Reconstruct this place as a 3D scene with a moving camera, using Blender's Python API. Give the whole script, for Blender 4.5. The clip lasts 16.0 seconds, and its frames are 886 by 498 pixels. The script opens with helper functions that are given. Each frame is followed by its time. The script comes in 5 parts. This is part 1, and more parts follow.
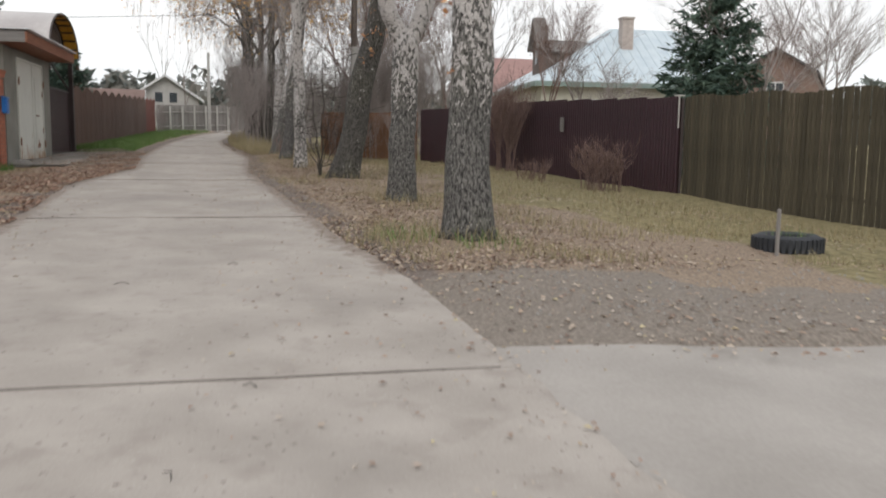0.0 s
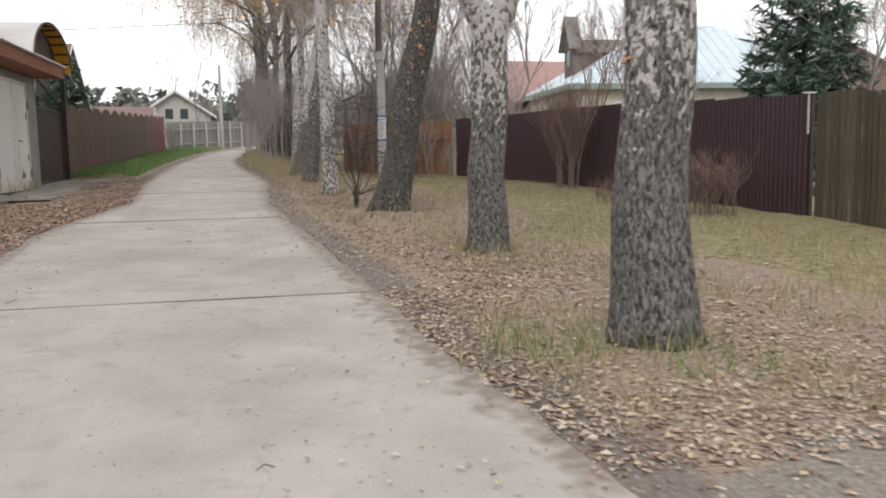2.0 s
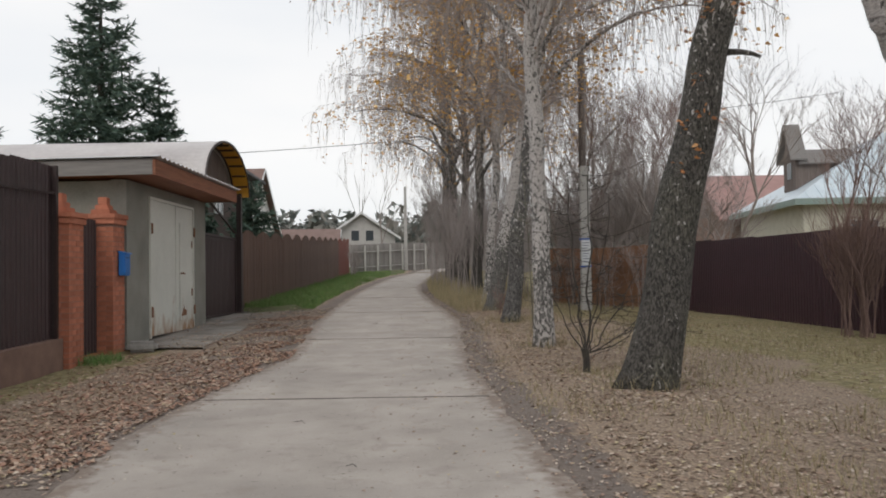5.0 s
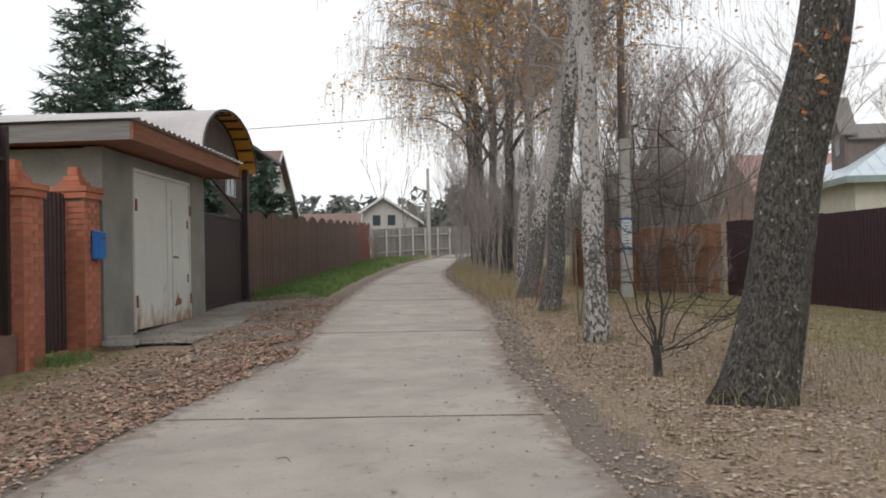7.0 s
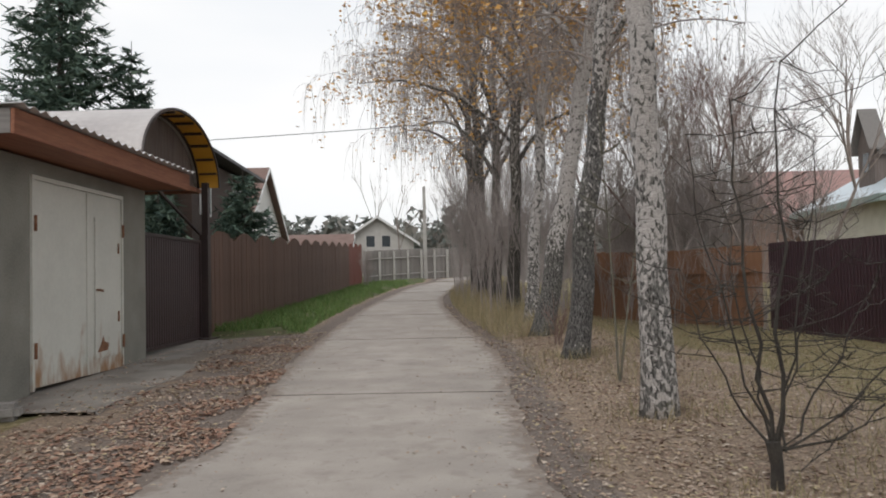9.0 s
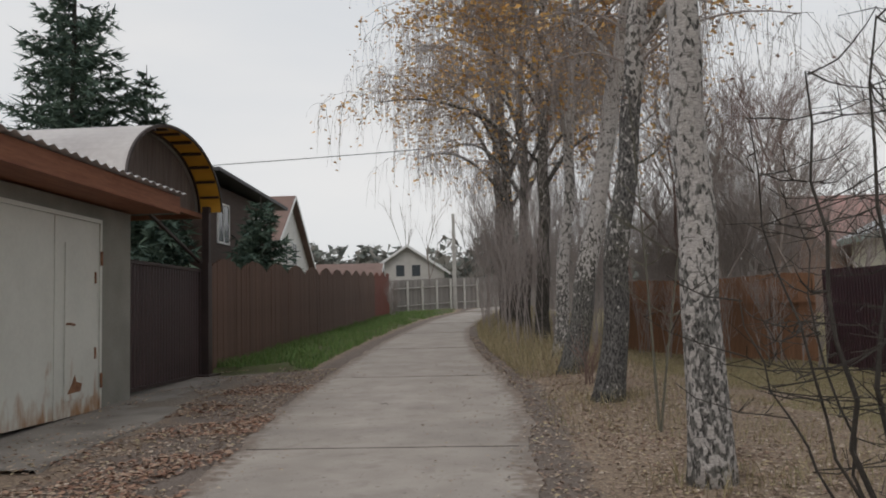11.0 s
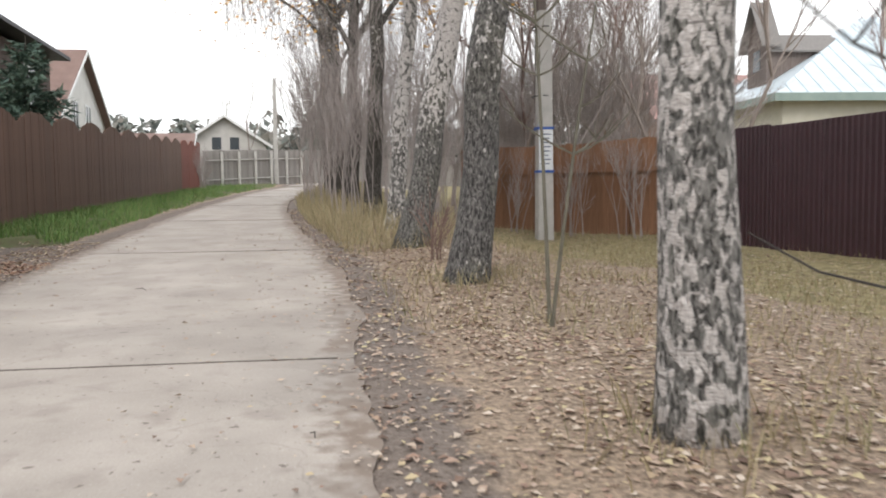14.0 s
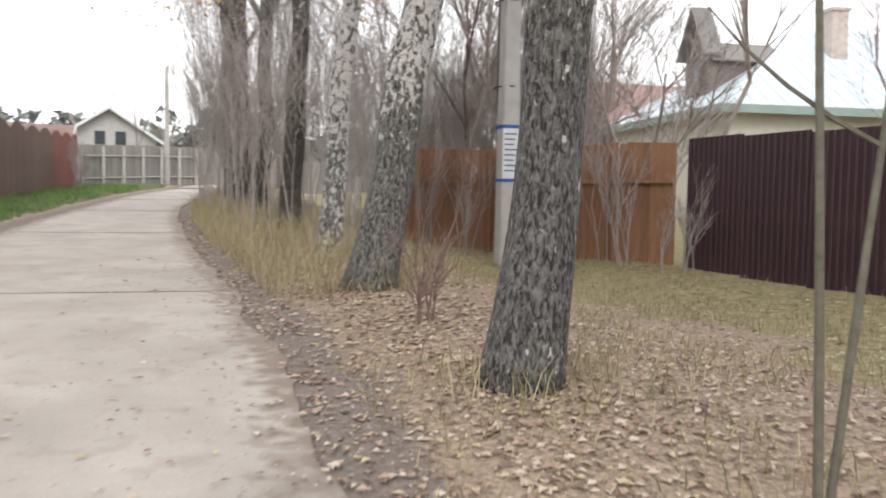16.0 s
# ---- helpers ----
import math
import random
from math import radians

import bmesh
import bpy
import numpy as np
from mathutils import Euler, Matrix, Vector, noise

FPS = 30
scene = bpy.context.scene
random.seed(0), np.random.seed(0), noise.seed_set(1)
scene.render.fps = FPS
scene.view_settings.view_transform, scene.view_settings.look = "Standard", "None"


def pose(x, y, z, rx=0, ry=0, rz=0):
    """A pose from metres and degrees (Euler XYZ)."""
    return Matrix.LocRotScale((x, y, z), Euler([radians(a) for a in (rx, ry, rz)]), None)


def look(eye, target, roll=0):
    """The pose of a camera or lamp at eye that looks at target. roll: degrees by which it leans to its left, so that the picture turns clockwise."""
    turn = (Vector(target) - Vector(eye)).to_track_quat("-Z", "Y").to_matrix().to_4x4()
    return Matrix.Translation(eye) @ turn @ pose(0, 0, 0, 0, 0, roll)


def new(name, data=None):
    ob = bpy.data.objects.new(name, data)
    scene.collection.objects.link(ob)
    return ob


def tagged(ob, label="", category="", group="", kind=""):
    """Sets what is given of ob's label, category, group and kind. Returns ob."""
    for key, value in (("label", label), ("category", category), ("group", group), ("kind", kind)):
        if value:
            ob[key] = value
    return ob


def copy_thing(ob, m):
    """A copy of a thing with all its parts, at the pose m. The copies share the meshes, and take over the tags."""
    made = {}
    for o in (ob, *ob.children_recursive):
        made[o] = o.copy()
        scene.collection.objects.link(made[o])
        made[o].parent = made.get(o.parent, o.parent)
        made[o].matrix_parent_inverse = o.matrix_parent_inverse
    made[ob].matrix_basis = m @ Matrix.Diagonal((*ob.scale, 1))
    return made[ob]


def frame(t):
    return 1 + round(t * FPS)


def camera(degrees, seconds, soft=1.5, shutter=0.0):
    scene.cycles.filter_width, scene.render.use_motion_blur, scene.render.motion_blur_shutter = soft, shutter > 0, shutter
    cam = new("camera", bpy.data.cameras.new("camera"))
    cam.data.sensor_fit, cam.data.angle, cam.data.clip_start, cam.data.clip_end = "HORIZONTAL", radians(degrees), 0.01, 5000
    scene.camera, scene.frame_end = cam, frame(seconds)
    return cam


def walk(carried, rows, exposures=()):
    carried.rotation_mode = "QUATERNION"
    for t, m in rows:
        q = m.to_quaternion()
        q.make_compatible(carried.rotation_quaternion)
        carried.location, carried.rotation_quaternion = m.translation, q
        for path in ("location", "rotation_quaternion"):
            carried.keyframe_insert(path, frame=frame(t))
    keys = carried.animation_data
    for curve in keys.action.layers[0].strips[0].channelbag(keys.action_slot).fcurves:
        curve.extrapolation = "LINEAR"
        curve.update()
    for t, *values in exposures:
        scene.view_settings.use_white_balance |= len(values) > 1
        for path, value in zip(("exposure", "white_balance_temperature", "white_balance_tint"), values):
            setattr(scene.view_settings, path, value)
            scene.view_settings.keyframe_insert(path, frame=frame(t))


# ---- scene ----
cam = camera(55.3, 16.0, soft=1.9, shutter=0.3)
METRES, EYE, TILT, LEAN, TURN = 21.0, 1.10, 0.0, 0.0, -12.9
ROWS = [
    (0.0, 0.0, 0.0, 0.0, 0.09, -6.92, -0.78),
    (0.5, -0.0068, 0.0457, 0.0087, -1.0, -3.85, 0.57),
    (1.0, -0.0182, 0.0854, 0.0121, -1.94, -1.97, 0.41),
    (1.5, -0.0274, 0.1239, 0.0087, -0.65, -4.19, 0.55),
    (2.0, -0.0417, 0.1617, 0.0097, 0.95, -6.42, 0.98),
    (2.5, -0.0518, 0.1997, 0.0104, 1.96, -6.55, 2.01),
    (3.0, -0.0643, 0.2357, 0.0136, 3.35, -4.82, 2.09),
    (3.5, -0.0738, 0.2741, 0.0189, 8.21, -2.77, 1.14),
    (4.0, -0.0837, 0.3042, 0.0239, 10.54, 0.95, 0.96),
    (6.5, -0.1108, 0.414, 0.026, 14.63, 1.96, 0.88),
    (7.0, -0.1223, 0.4447, 0.0228, 14.48, 0.83, 1.17),
    (7.5, -0.131, 0.4789, 0.0236, 15.06, 0.73, 0.95),
    (8.0, -0.1427, 0.5136, 0.0242, 14.46, 1.16, 0.95),
    (8.5, -0.1513, 0.5519, 0.0252, 13.94, 1.67, 1.28),
    (9.0, -0.1581, 0.5842, 0.0309, 14.29, 2.23, 1.23),
    (11.5, -0.1607, 0.6567, 0.032, 16.84, 4.42, 1.39),
    (12.0, -0.1617, 0.6654, 0.0296, 15.26, 3.31, 2.47),
    (12.5, -0.1696, 0.6908, 0.0223, 7.7, 0.98, 4.08),
    (13.0, -0.1732, 0.7246, 0.017, 4.01, -1.03, 2.77),
    (13.5, -0.1817, 0.7594, 0.0149, 3.64, -3.43, 1.46),
    (14.0, -0.1903, 0.7975, 0.0163, 5.09, -3.83, 0.68),
    (14.5, -0.2018, 0.8365, 0.0182, 6.48, -4.11, 0.69),
    (15.0, -0.2124, 0.8777, 0.0196, 7.57, -3.49, 0.83),
    (15.5, -0.2246, 0.9137, 0.0175, 4.73, -4.07, 0.32),
    (16.0, -0.2335, 0.9558, 0.0199, -1.77, -3.39, -0.91),
]
EXPOSURES = [(0.0, -0.1), (0.5, 0.22), (3.0, 0.3), (3.6, 0.34), (4.0, 0.0), (4.2, -0.08), (6.3, -0.4), (6.5, -0.38), (7.0, -0.08), (7.5, -0.18), (8.5, -0.12), (9.0, -0.18), (11.3, -0.6), (12.0, -0.65), (12.5, -0.1), (13.0, 0.32), (14.5, 0.62), (16.0, 0.74)]
walk(cam, [(t, pose(0, 0, EYE, TILT, LEAN, TURN) @ pose(METRES * x, METRES * y, METRES * z, 90 + pitch, roll, yaw)) for t, x, y, z, yaw, pitch, roll in ROWS], EXPOSURES)

# ---------- light: a bright overcast sky ----------
world = bpy.data.worlds.new("overcast_sky")
scene.world = world
world.use_nodes = True
wn, wl = world.node_tree.nodes, world.node_tree.links
wn.clear()
sky = wn.new("ShaderNodeTexSky")
sky.sky_type, sky.sun_disc, sky.sun_elevation, sky.sun_rotation = "NISHITA", False, radians(35), radians(200)
hazy = wn.new("ShaderNodeMix")
hazy.data_type = "RGBA"
cloud_tc, cloud_map, cloud_noise, cloud_ramp = wn.new("ShaderNodeTexCoord"), wn.new("ShaderNodeMapping"), wn.new("ShaderNodeTexNoise"), wn.new("ShaderNodeValToRGB")
cloud_map.inputs["Scale"].default_value = (1.0, 1.0, 4.0)
cloud_noise.inputs["Scale"].default_value, cloud_noise.inputs["Detail"].default_value = 1.6, 5
cloud_ramp.color_ramp.elements[0].position, cloud_ramp.color_ramp.elements[1].position = 0.3, 0.72
cloud_ramp.color_ramp.elements[0].color, cloud_ramp.color_ramp.elements[1].color = (10.2, 10.6, 11.1, 1), (12.2, 12.1, 12.0, 1)
wl.new(cloud_tc.outputs["Generated"], cloud_map.inputs["Vector"])
wl.new(cloud_map.outputs["Vector"], cloud_noise.inputs["Vector"])
wl.new(cloud_noise.outputs["Fac"], cloud_ramp.inputs["Fac"])
hazy.inputs["Factor"].default_value = 0.93
wl.new(sky.outputs["Color"], hazy.inputs["A"])
wl.new(cloud_ramp.outputs["Color"], hazy.inputs["B"])
wb, wo = wn.new("ShaderNodeBackground"), wn.new("ShaderNodeOutputWorld")
wb.inputs["Strength"].default_value = 0.1
wl.new(hazy.outputs["Result"], wb.inputs["Color"])
wl.new(wb.outputs["Background"], wo.inputs["Surface"])
sun = new("sun", bpy.data.lights.new("sun", "SUN"))
sun.data.energy, sun.data.angle, sun.data.color = 1.1, radians(30), (1.0, 0.96, 0.9)
sun.matrix_world = look((0, 0, 30), (10, 28, 0))


# ---------- materials ----------
def material(name, dark, light, scale=4.0, rough=0.8, bump=0.3, stretch=(1, 1, 1), fine=60.0, metal=0.0, spread=(0.3, 0.7), vary=0.0, depth=0.01, coords="Object"):
    m = bpy.data.materials.new(name)
    m.use_nodes = True
    n, l = m.node_tree.nodes, m.node_tree.links
    bsdf = n["Principled BSDF"]
    tc, mp = n.new("ShaderNodeTexCoord"), n.new("ShaderNodeMapping")
    mp.inputs["Scale"].default_value = stretch
    l.new(tc.outputs[coords], mp.inputs["Vector"])
    big, small = n.new("ShaderNodeTexNoise"), n.new("ShaderNodeTexNoise")
    for node, sc, det in ((big, scale, 6), (small, fine, 3)):
        node.inputs["Scale"].default_value, node.inputs["Detail"].default_value = sc, det
        l.new(mp.outputs["Vector"], node.inputs["Vector"])
    mix = n.new("ShaderNodeMath")
    mix.operation = "MULTIPLY_ADD"
    mix.inputs[1].default_value = 0.35
    l.new(small.outputs["Fac"], mix.inputs[0])
    scaled = n.new("ShaderNodeMath")
    scaled.operation = "MULTIPLY"
    scaled.inputs[1].default_value = 0.65
    l.new(big.outputs["Fac"], scaled.inputs[0])
    l.new(scaled.outputs[0], mix.inputs[2])
    ramp = n.new("ShaderNodeValToRGB")
    ramp.color_ramp.elements[0].position, ramp.color_ramp.elements[1].position = spread
    ramp.color_ramp.elements[0].color, ramp.color_ramp.elements[1].color = (*dark, 1), (*light, 1)
    l.new(mix.outputs[0], ramp.inputs["Fac"])
    colour = ramp.outputs["Color"]
    if vary:
        info, hsv, rng = n.new("ShaderNodeObjectInfo"), n.new("ShaderNodeHueSaturation"), n.new("ShaderNodeMapRange")
        rng.inputs["To Min"].default_value, rng.inputs["To Max"].default_value = 1 - vary, 1 + vary
        l.new(info.outputs["Random"], rng.inputs["Value"])
        l.new(rng.outputs["Result"], hsv.inputs["Value"])
        l.new(colour, hsv.inputs["Color"])
        colour = hsv.outputs["Color"]
    l.new(colour, bsdf.inputs["Base Color"])
    bsdf.inputs["Roughness"].default_value, bsdf.inputs["Metallic"].default_value = rough, metal
    if bump:
        bp = n.new("ShaderNodeBump")
        bp.inputs["Strength"].default_value, bp.inputs["Distance"].default_value = bump, depth
        l.new(mix.outputs[0], bp.inputs["Height"])
        l.new(bp.outputs["Normal"], bsdf.inputs["Normal"])
    return m


def island_material(name, stops, rough=0.7):
    """Loose small pieces, each with a colour of its own."""
    m = bpy.data.materials.new(name)
    m.use_nodes = True
    n, l = m.node_tree.nodes, m.node_tree.links
    bsdf, geo, ramp = n["Principled BSDF"], n.new("ShaderNodeNewGeometry"), n.new("ShaderNodeValToRGB")
    while len(ramp.color_ramp.elements) < len(stops):
        ramp.color_ramp.elements.new(0.5)
    for i, c in enumerate(stops):
        ramp.color_ramp.elements[i].position, ramp.color_ramp.elements[i].color = i / (len(stops) - 1), (*c, 1)
    l.new(geo.outputs["Random Per Island"], ramp.inputs["Fac"])
    l.new(ramp.outputs["Color"], bsdf.inputs["Base Color"])
    bsdf.inputs["Roughness"].default_value = rough
    return m


def birch_bark(name, rise, foot_tone, top_tone, crack=(0.03, 0.028, 0.026), ridge=(0.26, 0.25, 0.235), flaking=0.45):
    """White papery bark with black scars; grey, cracked and flaking on the old foot of the trunk, up to about rise metres."""
    m = bpy.data.materials.new(name)
    m.use_nodes = True
    n, l = m.node_tree.nodes, m.node_tree.links
    bsdf, tc, sep = n["Principled BSDF"], n.new("ShaderNodeTexCoord"), n.new("ShaderNodeSeparateXYZ")
    l.new(tc.outputs["Object"], sep.inputs[0])

    def noise_at(scale, stretch, detail=5, distortion=0.0):
        mp, no = n.new("ShaderNodeMapping"), n.new("ShaderNodeTexNoise")
        mp.inputs["Scale"].default_value = stretch
        no.inputs["Scale"].default_value, no.inputs["Detail"].default_value, no.inputs["Distortion"].default_value = scale, detail, distortion
        l.new(tc.outputs["Object"], mp.inputs["Vector"])
        l.new(mp.outputs["Vector"], no.inputs["Vector"])
        return no.outputs["Fac"]

    def calc(op, a, b):
        node = n.new("ShaderNodeMath")
        node.operation = op
        for i, v in enumerate((a, b)):
            if isinstance(v, (int, float)):
                node.inputs[i].default_value = v
            else:
                l.new(v, node.inputs[i])
        return node.outputs[0]

    def ramp(value, a, b, ca, cb):
        r = n.new("ShaderNodeValToRGB")
        r.color_ramp.elements[0].position, r.color_ramp.elements[1].position = a, b
        r.color_ramp.elements[0].color, r.color_ramp.elements[1].color = (*ca, 1), (*cb, 1)
        l.new(value, r.inputs["Fac"])
        return r.outputs["Color"]

    def blend(fac, a, b):
        x = n.new("ShaderNodeMix")
        x.data_type = "RGBA"
        l.new(fac, x.inputs["Factor"])
        l.new(a, x.inputs["A"])
        l.new(b, x.inputs["B"])
        return x.outputs["Result"]

    furrow = noise_at(52, (1, 1, 0.40), 10, 0.8)
    flake = noise_at(48, (1, 1, 0.6), 6, 0.5)
    patch = noise_at(26, (1, 1, 0.55), 10, 0.5)
    lines = noise_at(16, (0.5, 0.5, 2.6), 5, 0.5)
    stain = noise_at(2.2, (1, 1, 0.6), 4)
    grain = noise_at(60, (0.6, 0.6, 2.2), 4)
    white = ramp(grain, 0.3, 0.72, (0.34, 0.31, 0.295), (0.66, 0.62, 0.595))
    white = blend(ramp(lines, 0.60, 0.68, (0, 0, 0), (0.75, 0.75, 0.75)), white, ramp(grain, 0.2, 0.8, (0.07, 0.06, 0.055), (0.16, 0.145, 0.135)))
    old = ramp(furrow, 0.38, 0.64, crack, ridge)
    old = blend(ramp(flake, 0.60, 0.66, (0, 0, 0), (flaking, flaking, flaking)), old, ramp(grain, 0.3, 0.7, (0.22, 0.21, 0.20), (0.42, 0.40, 0.38)))
    old = blend(ramp(stain, 0.48, 0.70, (0, 0, 0), (0.45, 0.45, 0.45)), old, ramp(furrow, 0.35, 0.65, (0.03, 0.03, 0.02), (0.17, 0.165, 0.11)))
    foot = n.new("ShaderNodeMapRange")
    foot.inputs["From Min"].default_value, foot.inputs["From Max"].default_value = 0.25 * rise, rise
    foot.inputs["To Min"].default_value, foot.inputs["To Max"].default_value = foot_tone, top_tone
    l.new(sep.outputs["Z"], foot.inputs["Value"])
    scars = calc("ADD", calc("MULTIPLY", patch, 0.72), calc("MULTIPLY", stain, 0.28))
    shown = ramp(calc("ADD", scars, foot.outputs["Result"]), 0.472, 0.512, (0, 0, 0), (1, 1, 1))
    l.new(blend(shown, old, white), bsdf.inputs["Base Color"])
    bsdf.inputs["Roughness"].default_value = 0.88
    bp = n.new("ShaderNodeBump")
    bp.inputs["Strength"].default_value, bp.inputs["Distance"].default_value = 1.0, 0.03
    l.new(calc("ADD", furrow, calc("MULTIPLY", patch, 0.5)), bp.inputs["Height"])
    l.new(bp.outputs["Normal"], bsdf.inputs["Normal"])
    return m


def ground_material():
    """Leaf litter, dry grass, bare earth, grit and green grass, laid out by the sheet's own attributes."""
    m = bpy.data.materials.new("ground_cover")
    m.use_nodes = True
    n, l = m.node_tree.nodes, m.node_tree.links
    bsdf, geo = n["Principled BSDF"], n.new("ShaderNodeNewGeometry")

    def noise_at(scale, detail=5):
        no = n.new("ShaderNodeTexNoise")
        no.inputs["Scale"].default_value, no.inputs["Detail"].default_value = scale, detail
        l.new(geo.outputs["Position"], no.inputs["Vector"])
        return no.outputs["Fac"]

    def ramp(value, a, b, ca, cb):
        r = n.new("ShaderNodeValToRGB")
        r.color_ramp.elements[0].position, r.color_ramp.elements[1].position = a, b
        r.color_ramp.elements[0].color, r.color_ramp.elements[1].color = (*ca, 1), (*cb, 1)
        l.new(value, r.inputs["Fac"])
        return r.outputs["Color"]

    def layer(base, top, key):
        at, mul, ad, x = n.new("ShaderNodeAttribute"), n.new("ShaderNodeMath"), n.new("ShaderNodeMath"), n.new("ShaderNodeMix")
        at.attribute_name = key
        mul.operation, ad.operation, ad.use_clamp = "MULTIPLY_ADD", "MULTIPLY_ADD", True
        mul.inputs[1].default_value = 1.6
        l.new(at.outputs["Fac"], mul.inputs[0])
        l.new(edge, mul.inputs[2])
        ad.inputs[1].default_value, ad.inputs[2].default_value = 4.0, -4.2
        l.new(mul.outputs[0], ad.inputs[0])
        x.data_type = "RGBA"
        l.new(ad.outputs[0], x.inputs["Factor"])
        l.new(base, x.inputs["A"])
        l.new(top, x.inputs["B"])
        return x.outputs["Result"]

    edge, fleck, clump = noise_at(3.0, 6), noise_at(38, 4), noise_at(9, 4)
    litter = ramp(fleck, 0.28, 0.7, (0.12, 0.09, 0.067), (0.395, 0.30, 0.22))
    dry = ramp(clump, 0.3, 0.7, (0.12, 0.105, 0.045), (0.31, 0.255, 0.135))
    earth = ramp(fleck, 0.3, 0.7, (0.12, 0.095, 0.08), (0.22, 0.18, 0.155))
    grit = ramp(fleck, 0.3, 0.7, (0.15, 0.125, 0.102), (0.285, 0.243, 0.208))
    green = ramp(clump, 0.3, 0.7, (0.09, 0.075, 0.045), (0.10, 0.13, 0.04))
    colour = litter
    for top, key in ((dry, "dry"), (green, "green"), (earth, "earth"), (grit, "grit")):
        colour = layer(colour, top, key)
    l.new(colour, bsdf.inputs["Base Color"])
    bsdf.inputs["Roughness"].default_value = 0.95
    bp = n.new("ShaderNodeBump")
    bp.inputs["Strength"].default_value, bp.inputs["Distance"].default_value = 0.7, 0.03
    l.new(fleck, bp.inputs["Height"])
    l.new(bp.outputs["Normal"], bsdf.inputs["Normal"])
    return m


CONCRETE = material("worn_concrete", (0.285, 0.253, 0.225), (0.43, 0.388, 0.352), 1.9, 0.9, 0.22, fine=110, vary=0.05, depth=0.006, coords="Object")
SIDE_CONCRETE = material("side_concrete", (0.28, 0.255, 0.232), (0.40, 0.368, 0.34), 1.6, 0.9, 0.35, fine=50, depth=0.006)
def soiled(m):
    """Adds trodden earth along the slab's sides and hairline cracks."""
    n, l = m.node_tree.nodes, m.node_tree.links
    bsdf, geo = n["Principled BSDF"], n.new("ShaderNodeNewGeometry")
    old = bsdf.inputs["Base Color"].links[0].from_socket
    at, no, ad, ramp, x = n.new("ShaderNodeAttribute"), n.new("ShaderNodeTexNoise"), n.new("ShaderNodeMath"), n.new("ShaderNodeValToRGB"), n.new("ShaderNodeMix")
    at.attribute_name = "verge"
    no.inputs["Scale"].default_value, no.inputs["Detail"].default_value = 9.0, 8
    l.new(geo.outputs["Position"], no.inputs["Vector"])
    ad.operation = "ADD"
    l.new(at.outputs["Fac"], ad.inputs[0])
    l.new(no.outputs["Fac"], ad.inputs[1])
    ramp.color_ramp.elements[0].position, ramp.color_ramp.elements[1].position = 0.72, 1.22
    l.new(ad.outputs[0], ramp.inputs["Fac"])
    x.data_type = "RGBA"
    x.inputs["B"].default_value = (0.21, 0.165, 0.135, 1)
    l.new(ramp.outputs["Color"], x.inputs["Factor"])
    l.new(old, x.inputs["A"])
    vor, warp, edge, y = n.new("ShaderNodeTexVoronoi"), n.new("ShaderNodeTexNoise"), n.new("ShaderNodeValToRGB"), n.new("ShaderNodeMix")
    vor.feature = "DISTANCE_TO_EDGE"
    vor.inputs["Scale"].default_value = 0.32
    warp.inputs["Scale"].default_value, warp.inputs["Detail"].default_value = 1.3, 6
    va = n.new("ShaderNodeVectorMath")
    va.operation = "MULTIPLY_ADD"
    va.inputs[1].default_value = (1.4, 1.4, 1.4)
    l.new(geo.outputs["Position"], warp.inputs["Vector"])
    l.new(warp.outputs["Color"], va.inputs[0])
    l.new(geo.outputs["Position"], va.inputs[2])
    l.new(va.outputs["Vector"], vor.inputs["Vector"])
    edge.color_ramp.elements[0].position, edge.color_ramp.elements[1].position = 0.0, 0.0035
    edge.color_ramp.elements[0].color, edge.color_ramp.elements[1].color = (0.22, 0.22, 0.22, 1), (0, 0, 0, 1)
    l.new(vor.outputs["Distance"], edge.inputs["Fac"])
    y.data_type = "RGBA"
    y.inputs["B"].default_value = (0.12, 0.10, 0.085, 1)
    l.new(edge.outputs["Color"], y.inputs["Factor"])
    l.new(x.outputs["Result"], y.inputs["A"])
    worn = y.outputs["Result"]
    # broad grey stains, then small dark pits and pale grit
    for scale, detail, lo, hi, tone, most in ((0.55, 6, 0.50, 0.68, (0.235, 0.21, 0.19), 0.55), (4.5, 8, 0.56, 0.70, (0.25, 0.215, 0.19), 0.5), (26, 5, 0.66, 0.71, (0.11, 0.09, 0.075), 0.75), (75, 2, 0.68, 0.74, (0.52, 0.49, 0.46), 0.5)):
        no, ramp, x = n.new("ShaderNodeTexNoise"), n.new("ShaderNodeValToRGB"), n.new("ShaderNodeMix")
        no.inputs["Scale"].default_value, no.inputs["Detail"].default_value = scale, detail
        l.new(geo.outputs["Position"], no.inputs["Vector"])
        ramp.color_ramp.elements[0].position, ramp.color_ramp.elements[1].position = lo, hi
        ramp.color_ramp.elements[1].color = (most, most, most, 1)
        l.new(no.outputs["Fac"], ramp.inputs["Fac"])
        x.data_type = "RGBA"
        x.inputs["B"].default_value = (*tone, 1)
        l.new(ramp.outputs["Color"], x.inputs["Factor"])
        l.new(worn, x.inputs["A"])
        worn = x.outputs["Result"]
    l.new(worn, bsdf.inputs["Base Color"])


